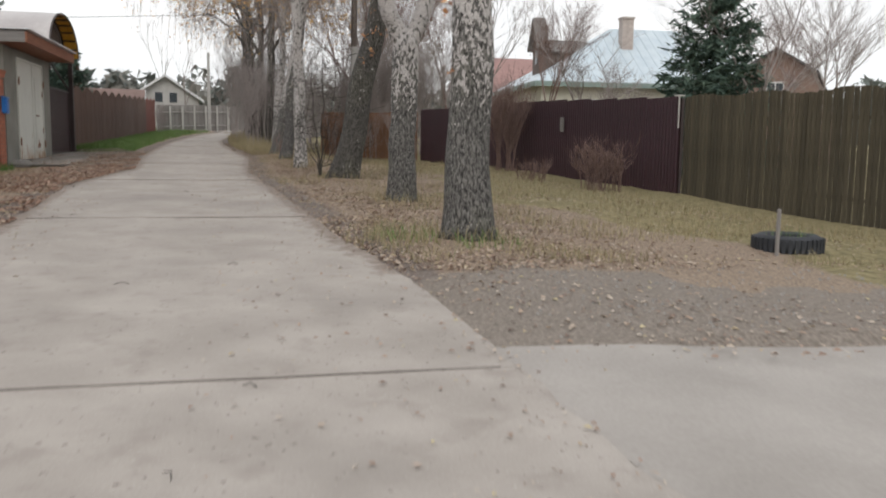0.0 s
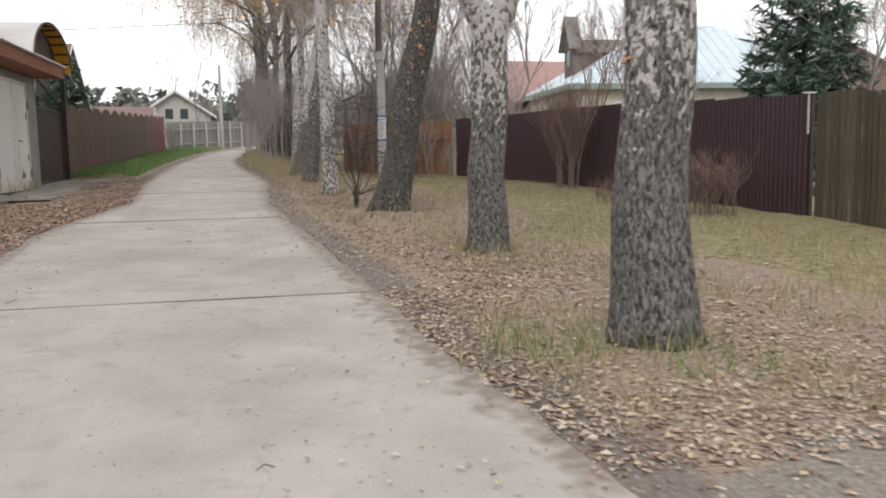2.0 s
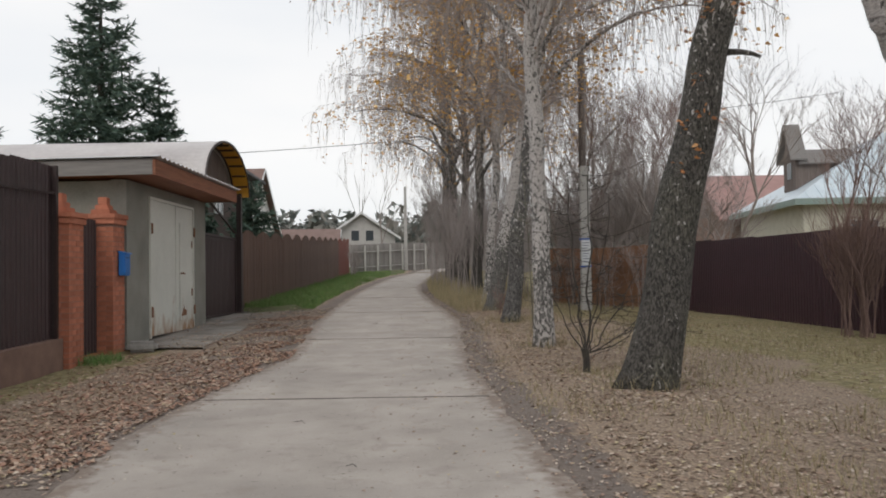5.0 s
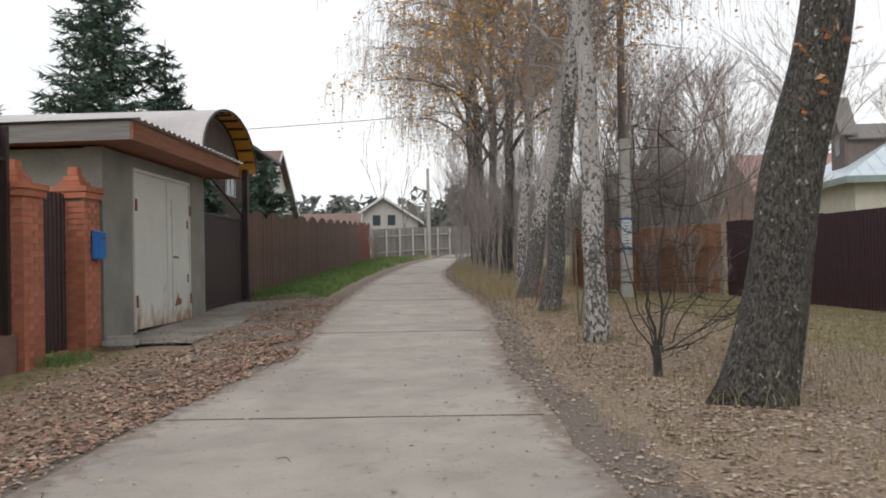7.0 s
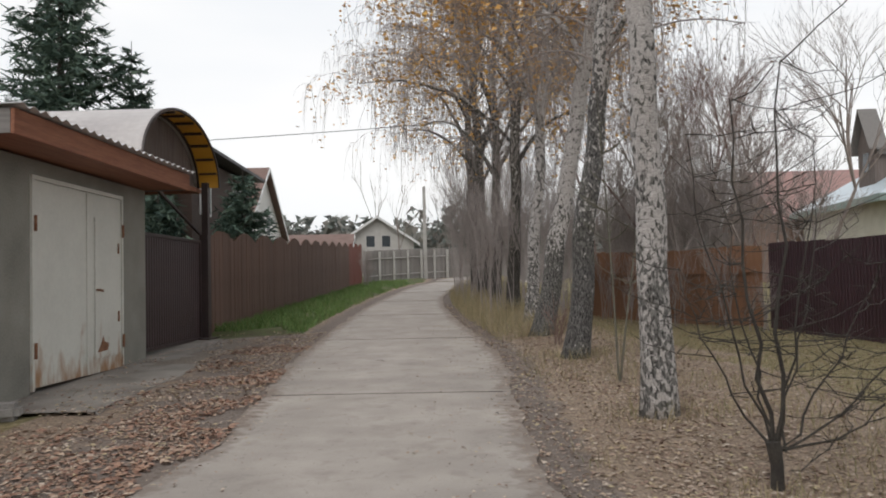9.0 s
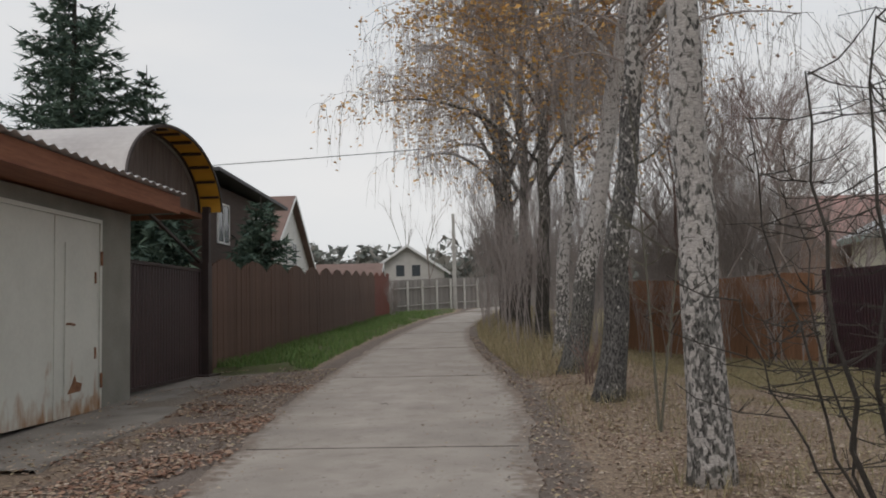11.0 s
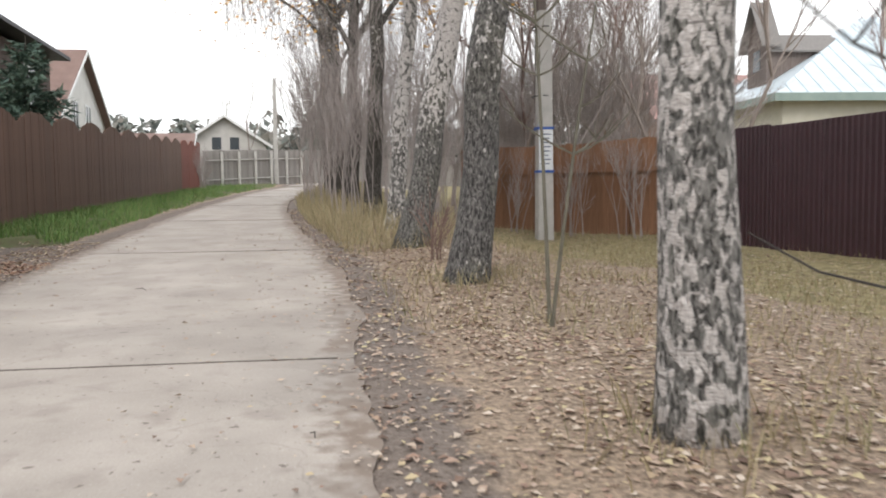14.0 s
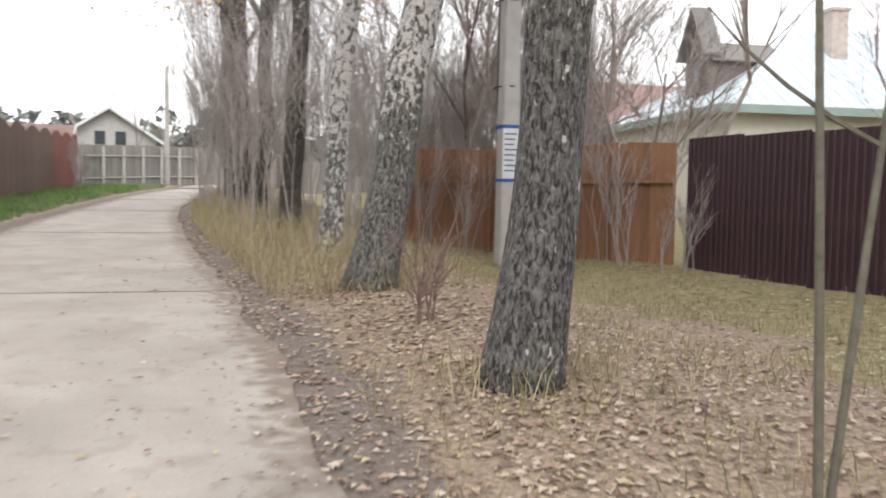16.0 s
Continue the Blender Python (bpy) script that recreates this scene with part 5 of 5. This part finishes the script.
def bare_tree(g, base, height, rng, r0=0.08, spread=0.5, levels=4, sides=5, kids=4):
    """Bare branching wood, limb upon limb, into g."""
    def grow(p, d, length, r, level):
        bend = Vector((rng.uniform(-1, 1), rng.uniform(-1, 1), rng.uniform(-0.1, 0.6))) * 0.3
        end = p + (d + bend * 0.5).normalized() * length
        pts = bezier(p, p + d * length * 0.5, end, 4)
        g.tube(pts, [r * (1 - 0.45 * j / 4) for j in range(5)], max(3, sides - (levels - level)), False)
        if level == 0:
            return
        for k in range(kids):
            q = pts[rng.randint(2, 4)]
            a = rng.uniform(0, 6.283)
            nd = (d + Vector((math.cos(a), math.sin(a), rng.uniform(-0.1, 0.5))) * spread * rng.uniform(0.6, 1.6)).normalized()
            grow(q, nd, length * rng.uniform(0.5, 0.8), max(0.0035, r * 0.5), level - 1)
    d = Vector((rng.uniform(-0.15, 0.15), rng.uniform(-0.15, 0.15), 1)).normalized()
    grow(Vector(base), d, height * 0.42, r0, levels)


def bush(name, x, y, height, stems, mat, seed, label, spread=0.35, thick=0.018, base=0.25, levels=3, kids=4, category="shrub", group=""):
    rng, g = random.Random(seed), Geo()
    for i in range(stems):
        a, r = rng.uniform(0, 6.283), base * math.sqrt(rng.random())
        bare_tree(g, (r * math.cos(a), r * math.sin(a), -0.05), height * rng.uniform(0.65, 1.1), rng, thick * rng.uniform(0.7, 1.2), spread, levels, 5, kids)
    return single(name, g, mat, pose(x, y, gz(x, y)), label, category, group)


# the thicket between the birches and the bend
rng = random.Random(77)
master = [bush("bare_shrub", 0, 200 + i * 4, 4.6, 9, TWIG, 100 + i, "dense leafless brown shrub of many upright stems", 0.30, 0.015, 0.6, 3, 4, group="thicket by the lane") for i in range(4)]
spots = [(1.35, 31.5), (1.9, 33.2), (0.35, 33.2), (1.0, 35.8), (-0.1, 36.2), (1.6, 37.5), (0.3, 38.9), (-0.3, 39.6), (1.3, 40.8), (-0.35, 42.2), (0.9, 43.5), (-0.2, 45.5), (0.5, 48.5), (2.6, 40.0), (2.4, 35.2)]
for i, (bx, by) in enumerate(spots):
    s = rng.uniform(0.75, 1.2) * (0.75 if by < 36 and bx > 1.2 else 1.0)
    m = pose(bx, by, gz(bx, by), 0, 0, rng.uniform(0, 360)) @ Matrix.Diagonal((s, s, s * rng.uniform(0.9, 1.15), 1))
    if i < 4:
        master[i].matrix_world = m
    else:
        c = copy_thing(master[i % 4], m)
        c.matrix_world = m

rng = random.Random(78)
for i in range(14):
    bx = rng.uniform(4.6, 7.6)
    by = max(36.0, 43.5 - 1.2 * bx) + rng.uniform(1.0, 9.0)
    s = rng.uniform(1.0, 1.5)
    m = pose(bx, by, gz(bx, by), 0, 0, rng.uniform(0, 360)) @ Matrix.Diagonal((s, s, s * rng.uniform(0.8, 1.1), 1))
    c = copy_thing(master[i % 4], m)
    c.matrix_world = m

# the black-barked shrub by the lane
rng = random.Random(5)
shrub_thing = thing("black_barked_shrub", pose(1.46, 18.15, gz(1.46, 18.15)), "leafless black-barked shrub with crooked spreading branches", "shrub")
part("stump", Geo().tube([(0, 0, -0.1), (0.0, 0, 0.2), (-0.02, 0.0, 0.34)], [0.05, 0.042, 0.05], 8), DARK_TWIG, shrub_thing)
for i, (dx, dy, h) in enumerate(((-0.34, 0.05, 2.7), (-0.12, 0.1, 3.0), (0.06, -0.05, 3.2), (0.24, 0.05, 2.6), (0.5, 0.1, 1.7), (-0.36, 0.2, 1.7), (0.75, 0.15, 1.3), (-0.1, 0.3, 2.2), (0.34, 0.3, 2.3), (0.5, -0.25, 0.9))):
    shrub = Geo()
    p = Vector((dx * 0.08, dy * 0.08, 0.28))
    top = Vector((dx * 1.5, dy * 1.5, h * 0.86))
    pts = bezier(p, Vector((dx * 0.9, dy * 0.9, h * 0.42)), top, 9)
    pts = [q + Vector((rng.uniform(-1, 1), rng.uniform(-1, 1), rng.uniform(-0.5, 0.5))) * 0.035 for q in pts]
    thick = 0.016 if i in (1, 2) else 0.0095
    shrub.tube(pts, [thick * (1 - 0.7 * j / 9) for j in range(10)], 6, False)
    for k in range(10):
        q = pts[rng.randint(3, 9)]
        a = rng.uniform(0, 6.283)
        ln = rng.uniform(0.25, 1.0)
        if math.cos(a) < 0:
            ln *= 0.7
        e = q + Vector((math.cos(a) * ln, math.sin(a) * ln, ln * rng.uniform(-0.15, 0.5)))
        tw = bezier(q, q.lerp(e, 0.5) + Vector((rng.uniform(-0.1, 0.1), rng.uniform(-0.1, 0.1), -0.08)), e, 5)
        tw = [w + Vector((rng.uniform(-1, 1), rng.uniform(-1, 1), rng.uniform(-1, 1))) * 0.016 for w in tw]
        shrub.tube(tw, [0.0048, 0.0044, 0.004, 0.0036, 0.003, 0.002], 4, False)
        for j in range(5):
            q2 = tw[rng.randint(1, 5)]
            shrub.tube([q2, q2 + Vector((rng.uniform(-1, 1), rng.uniform(-1, 1), rng.uniform(-0.3, 1))) * 0.14], [0.003, 0.0016], 3, False)
    part("branch", shrub, DARK_TWIG, shrub_thing)

# the twin-stemmed sapling
sapling = thing("sapling", pose(1.28, 22.58, gz(1.28, 22.58)), "leafless sapling of two slim grey-green stems", "sapling")
rng = random.Random(9)
for lean_x, lean_y, h, r in ((-0.16, 0.05, 3.4, 0.0155), (0.5, 0.12, 3.0, 0.0145)):
    sap, twigs = Geo(), Geo()
    pts = bezier(Vector((0, 0, -0.05)), Vector((lean_x * 0.35, 0, h * 0.5)), Vector((lean_x, lean_y, h)), 10)
    sap.tube(pts, [r * (1 - 0.75 * j / 10) for j in range(11)], 8, False)
    for k in range(13):
        q = pts[rng.randint(4, 10)]
        a = rng.uniform(0, 6.283)
        ln = rng.uniform(0.2, 0.6)
        e = q + Vector((math.cos(a) * ln, math.sin(a) * ln * 0.6, ln * 0.7))
        tw = bezier(q, q.lerp(e, 0.6) - Vector((0, 0, 0.08)), e, 4)
        twigs.tube(tw, [0.009, 0.008, 0.0065, 0.005, 0.003], 4, False)
        for j in range(2):
            q2 = tw[rng.randint(2, 4)]
            twigs.tube([q2, q2 + Vector((rng.uniform(-1, 1), rng.uniform(-1, 1), 1)) * 0.12], [0.004, 0.002], 3, False)
    stem = part("stem", sap, SAPLING_BARK, sapling, smooth=True)
    part("twigs", twigs, SAPLING_BARK, stem)
bush("small_shrub", 0.92, 25.75, 1.15, 6, RED_TWIG, 41, "small leafless reddish shrub between the birches", 0.6, 0.009, 0.08, 2, 4)
bush("reddish_bush", 6.95, 15.95, 1.25, 46, RED_TWIG, 43, "low rounded leafless reddish bush before the maroon fence", 0.55, 0.010, 0.45, 3, 3)
bush("reddish_bush", 5.95, 17.6, 0.85, 20, RED_TWIG, 44, "low leafless bush before the maroon fence", 0.6, 0.009, 0.35, 2, 4)
bush("tall_bush", 6.7, 21.9, 2.7, 26, RED_TWIG, 45, "tall leafless bush against the maroon fence", 0.3, 0.014, 0.3, 3, 4)
for i, (bx, by, h) in enumerate(((5.4, 32.4, 2.6), (4.7, 33.6, 2.4), (3.9, 35.0, 2.5), (3.5, 36.2, 2.8), (5.9, 31.3, 1.6))):
    bush("fence_bush", bx, by, h, 7, TWIG, 50 + i, "thin leafless bush before the orange fence", 0.35, 0.012, 0.3, 3, 3, group="bushes before the orange fence")
bush("fence_bush", -4.95, 51.5, 2.0, 9, TWIG, 60, "leafless bush before the brown fence", 0.35, 0.016, 0.3, 3, 4)


def yard_tree(x, y, height, seed, mat, label, r0=0.10, spread=0.55, kids=4, levels=5):
    g = Geo()
    bare_tree(g, (0, 0, -0.1), height, random.Random(seed), r0, spread, levels, 7, kids)
    return single("bare_tree", g, mat, pose(x, y, gz(x, y)), label, "tree", "bare trees behind the fences")


masters = [yard_tree(13.5, 21.0, 6.6, 61, TWIG, "leafless garden tree with crooked limbs", 0.075),
           yard_tree(9.5, 37.0, 9, 62, PALE_TWIG, "leafless grey tree behind the fence", 0.075, 0.5),
           yard_tree(7.0, 40.0, 8, 63, RED_TWIG, "leafless reddish-brown tree behind the fence", 0.07, 0.45),
           yard_tree(11.5, 28.5, 6.0, 64, TWIG, "leafless apple tree with spreading limbs", 0.08, 0.8)]
rng = random.Random(88)
for i, (tx, ty, s) in enumerate(((17.5, 22.0, 0.62), (16.5, 25.5, 0.7), (20.0, 28.0, 0.75), (5.6, 36.4, 0.8), (7.4, 35.0, 0.7), (5.2, 39.0, 1.0), (8.0, 41.5, 1.1), (6.2, 47.0, 1.2), (14.5, 27.0, 0.6), (12.0, 34.0, 0.85), (8.5, 36.0, 0.9), (6.5, 43.5, 1.1), (5.0, 41.0, 1.0), (10.0, 43.0, 1.1), (4.2, 46.5, 1.1), (8.5, 48.5, 1.15), (12.0, 53.0, 1.2), (6.0, 54.0, 1.3), (3.5, 51.0, 1.1), (10.5, 40.0, 0.9), (18.6, 26.0, 0.7), (22.0, 31.0, 0.8), (9.0, 58.0, 1.3), (13.5, 60.0, 1.3), (4.6, 38.5, 0.9), (11.0, 31.0, 0.7), (18.0, 40.0, 0.9), (21.0, 23.0, 0.7))):
    m = pose(tx, ty, gz(tx, ty), 0, 0, rng.uniform(0, 360)) @ Matrix.Diagonal((s, s, s, 1))
    c = copy_thing(masters[(1, 2, 3, 0)[i % 4]], m)
    c.matrix_world = m
for tx, ty, h in ((-5.2, 74.0, 9.5), (-7.5, 80.0, 10.0)):
    yard_tree(tx, ty, h, int(ty), PALE_TWIG, "thin leafless young tree far down the lane", 0.07, 0.25, 3, 3)


def spruce(x, y, height, width, seed, label, layers=26):
    """Whorls of drooping boughs set with many needle sprays."""
    rng = random.Random(seed)
    ob = thing("spruce_tree", pose(x, y, gz(x, y) - 0.05), label, "tree", "spruces")
    trunk, boughs = Geo(), Geo()
    trunk.tube([(0, 0, 0), (0, 0, height * 0.5), (0, 0, height)], [0.02 * height, 0.011 * height, 0.01], 8)
    for i in range(layers):
        t = i / layers
        z0 = height * (0.08 + 0.9 * t)
        size = width / 2 * (1 - t) ** 0.75 + 0.12
        for k in range(13 if t < 0.8 else 8):
            a = rng.uniform(0, 6.283)
            s = size * rng.uniform(0.65, 1.15)
            d = Vector((math.cos(a), math.sin(a), 0))
            side = Vector((-d.y, d.x, 0))
            p0 = Vector((0, 0, z0 + rng.uniform(-0.6, 0.6) * height / layers))
            pts = bezier(p0, p0 + d * s * 0.6 - Vector((0, 0, s * 0.20)), p0 + d * s + Vector((0, 0, s * (0.02 + 0.25 * t))), 5)
            trunk.tube(pts, [0.012, 0.011, 0.009, 0.007, 0.005, 0.003], 3, False)
            for j in range(int(14 + 27 * s)):
                q = pts[0].lerp(pts[5], rng.random() ** 0.7)
                q.z = pts[min(5, int(5 * (q - p0).length / max(s, 0.01)))].z
                ln = rng.uniform(0.16, 0.42) * (0.6 + 0.4 * min(s, 2))
                e = q + d * ln * rng.uniform(0.1, 0.9) + side * rng.uniform(-1, 1) * ln + Vector((0, 0, -ln * rng.uniform(-0.6, 0.7)))
                n_ = Vector((rng.uniform(-1, 1), rng.uniform(-1, 1), rng.uniform(-1, 1))).normalized() * rng.uniform(0.025, 0.06)
                kk = len(boughs.v)
                boughs.v += [q - n_, q + n_, e]
                boughs.f.append((kk, kk + 1, kk + 2))
    part("trunk", trunk, DARK_TWIG, ob)
    part("crown", boughs, NEEDLE, ob, "dark green needle boughs")
    return ob


spruce(-12.4, 37.5, 12.2, 6.2, 71, "tall dark spruce behind the garage", 34)
spruce(-10.7, 38.6, 8.6, 3.4, 72, "dark green spruce behind the garage", 26)
spruce(-18.0, 38.0, 9.5, 6.0, 73, "dark green spruce behind the garage", 28)
spruce(-7.75, 40.5, 4.6, 3.2, 74, "small bushy spruce behind the brown fence", 18)
spruce(-7.0, 30.6, 3.2, 1.8, 77, "small spruce behind the gate", 14)
spruce(12.9, 22.2, 6.9, 4.0, 75, "dark green conifer behind the maroon fence", 24)
spruce(0.6, 72.0, 6.0, 4.5, 76, "dark rounded conifer past the bend", 18)


def far_woods():
    rng, g = random.Random(90), Geo()
    for i in range(1250):
        a = radians(rng.uniform(-62, 70))
        d = rng.uniform(135, 210)
        x, y = d * math.sin(a), d * math.cos(a)
        h, w = rng.uniform(6.8, 9.8), rng.uniform(3.2, 5.6)
        for k in range(150):
            t = rng.random() ** 1.3
            r = w * math.sqrt(rng.random()) * (1.0 - 0.8 * t * t)
            b = rng.uniform(0, 6.283)
            p = Vector((x + r * math.cos(b), y + r * math.sin(b), gz(x, y) + 0.5 + h * t))
            kk = len(g.v)
            s = rng.uniform(0.5, 1.1)
            g.v += [p + Vector((rng.uniform(-s, s), rng.uniform(-s, s), rng.uniform(-s, s))) for _ in range(3)]
            g.f.append((kk, kk + 1, kk + 2))
    single("far_woods", g, FAR_LEAF, pose(0, 0, 0), "mixed woods along the skyline", "woods", kind="stuff")


far_woods()


# ---------- fallen leaves and grass ----------
def surface(x, y):
    """Height of the verge, as the ground sheet has it."""
    z, off = gz(x, y), x - along(RIGHT_EDGE, y)
    left = along(LEFT_EDGE, y) - x
    z += 0.05 * noise.noise((x * 0.5, y * 0.5, 0)) * min(1, max(off, left)) + 0.02 * noise.noise((x * 2.3, y * 2.3, 4))
    z += 0.05 * smooth_step(0.5, 1.6, off if off > 0 else 0)
    if left > 0.4 and y > 29:
        z += 0.10 * smooth_step(0.4, 1.2, left)
    return z


def scatter():
    rng = random.Random(123)
    litter = Geo()
    n = 0
    while n < 84000:
        y = 3.5 + 34 * rng.random() ** 1.1
        off = abs(rng.gauss(0.9, 1.3))
        if rng.random() < 0.4:
            off = rng.uniform(0, 6.5)
        x = along(RIGHT_EDGE, y) + off
        if x > 8 or (off < 0.6 and y > 10 and rng.random() < 0.62) or (y < 6.2 and rng.random() < 0.88):
            continue
        if rng.random() > (0.5 if y < 17 else 0.75) + 0.9 * noise.noise((x * 0.8, y * 0.8, 2)) + (0.25 if off < 2.6 else -0.1):
            continue
        litter.leaf((x, y, surface(x, y) + 0.010), 0.008 + 0.022 * rng.random() ** 1.7, rng, True)
        n += 1
    for i in range(15000):
        y = rng.uniform(8, 29)
        off = abs(rng.gauss(0.7, 0.9)) + 0.05
        x = along(LEFT_EDGE, y) - off
        if x < -5.3 or noise.noise((x, y, 6)) < -0.25:
            continue
        litter.leaf((x, y, surface(x, y) + (0.05 if x < -4 and y > 20.5 else 0.012)), rng.uniform(0.013, 0.030), rng, True)
    for i in range(2600):
        y = rng.uniform(2, 30)
        a, b = along(LEFT_EDGE, y), along(RIGHT_EDGE, y)
        t = rng.random()
        x = a + (b - a) * (t ** 2 * 0.25 if rng.random() < 0.4 else 1 - t ** 2 * 0.4)
        litter.leaf((x, y, gz(0, y) + 0.03), rng.uniform(0.008, 0.022), rng, True)
    drift = Geo()
    for i in range(19000):
        y = rng.uniform(9, 27)
        off = abs(rng.gauss(0.5, 1.0)) - 0.05
        x = along(LEFT_EDGE, y) - off
        if x < -5.3 or noise.noise((x * 0.9, y * 0.9, 16)) < (-0.2 if y < 21.5 else 0.08) or (x < -4.2 and y > 20.8):
            continue
        drift.leaf((x, y, max(surface(x, y) + 0.012, gz(0, y) + 0.03 if off < 0.08 else -9)), 0.012 + 0.03 * rng.random() ** 1.5, rng, True)
    single("leaf_drift", drift, RED_FALLEN, pose(0, 0, 0), "drift of reddish brown leaves along the lane's edge", "leaves", kind="stuff")
    single("leaf_litter", litter, FALLEN, pose(0, 0, 0), "fallen brown and tan leaves strewn over the verge", "leaves", kind="stuff")
    dry = Geo()
    n = 0
    while n < 38000:
        y = 6.5 + 45 * rng.random() ** 1.2
        off = 0.25 + 6.5 * rng.random() ** 1.3
        x = along(RIGHT_EDGE, y) + off
        tall = y > 27 and off < 2.0
        v = noise.noise((x * 0.6, y * 0.6, 14))
        if x > 8.1 or (not tall and (v < -0.05 - 0.05 * (off - 2.2) or (off < 1.2 and rng.random() < 0.6))):
            continue
        h = rng.uniform(0.18, 0.5) if tall else rng.uniform(0.05, 0.16)
        dry.blade((x, y, surface(x, y) - 0.01), h, 0.006 if tall else 0.007, rng, 0.9)
        n += 1
    for cx, cy in ((2.07, 7.95), (2.05, 11.6), (1.72, 16.15), (1.17, 20.08), (0.99, 24.2), (0.85, 27.25), (1.5, 8.4), (1.3, 7.7)):
        for i in range(170):
            a, r = rng.uniform(0, 6.283), 0.22 + abs(rng.gauss(0, 0.16))
            x, y = cx + r * math.cos(a), cy + r * math.sin(a)
            dry.blade((x, y, surface(x, y) - 0.01), rng.uniform(0.06, 0.24), 0.007, rng, 0.9)
    single("dry_grass", dry, DRY_BLADE, pose(0, 0, 0), "dry straw-coloured grass on the verge", "grass", kind="stuff")
    green = Geo()
    for i in range(20000):
        y = 28.9 + 27 * rng.random() ** 1.3
        le = along(LEFT_EDGE, y)
        w = max(0.3, le - 0.55 - (-5.5))
        x = -5.45 + w * rng.random() ** 1.2
        if noise.noise((x * 1.5, y * 1.5, 30)) < -0.15:
            continue
        green.blade((x, y, surface(x, y) - 0.01), rng.uniform(0.05, 0.22), 0.014, rng, 0.9)
    for cx, cy, r0, k in ((-5.15, 19.5, 0.3, 500), (1.45, 8.0, 0.35, 110), (2.1, 7.4, 0.3, 70)):
        for i in range(k):
            a, r = rng.uniform(0, 6.283), r0 * math.sqrt(rng.random())
            x, y = cx + r * math.cos(a), cy + r * 1.3 * math.sin(a)
            green.blade((x, y, surface(x, y) - 0.01), rng.uniform(0.06, 0.2), 0.008, rng, 0.9)
    single("green_grass", green, GREEN_BLADE, pose(0, 0, 0), "fresh green grass along the foot of the brown fence", "grass", kind="stuff")
    chips = Geo()
    for i in range(1000):
        if rng.random() < 0.7:
            x, y = rng.uniform(1.6, 7.5), 4.1 + 2.2 * rng.random()
        else:
            y = rng.uniform(6, 28)
            x = along(RIGHT_EDGE, y) + abs(rng.gauss(0.1, 0.25))
        s, k, z = rng.uniform(0.005, 0.015), len(chips.v), surface(x, y)
        chips.v += [(x - s, y, z), (x + s * 0.8, y - s, z), (x + 0.5 * s, y + s, z), (x, y, z + s * 1.2)]
        chips.f += [(k, k + 1, k + 3), (k + 1, k + 2, k + 3), (k + 2, k, k + 3)]
    single("gravel", chips, STONE, pose(0, 0, 0), "loose grey gravel at the edge of the lane", "gravel", kind="stuff")
    sticks = thing("fallen_twigs", pose(0, 0, 0), "thin fallen twigs lying on the concrete", "twigs")
    for i in range(10):
        y = rng.uniform(2, 26)
        x = rng.uniform(along(LEFT_EDGE, y) + 0.2, along(RIGHT_EDGE, y) - 0.1)
        a, ln = rng.uniform(0, 3.14), rng.uniform(0.06, 0.18)
        z = gz(0, y) + 0.033
        part("twig", Geo().tube([(x, y, z), (x + ln * 0.5 * math.cos(a), y + ln * 0.5 * math.sin(a), z + 0.012), (x + ln * math.cos(a + 0.3), y + ln * math.sin(a + 0.3), z)], [0.003, 0.003, 0.002], 4), DARK_TWIG, sticks)


scatter()
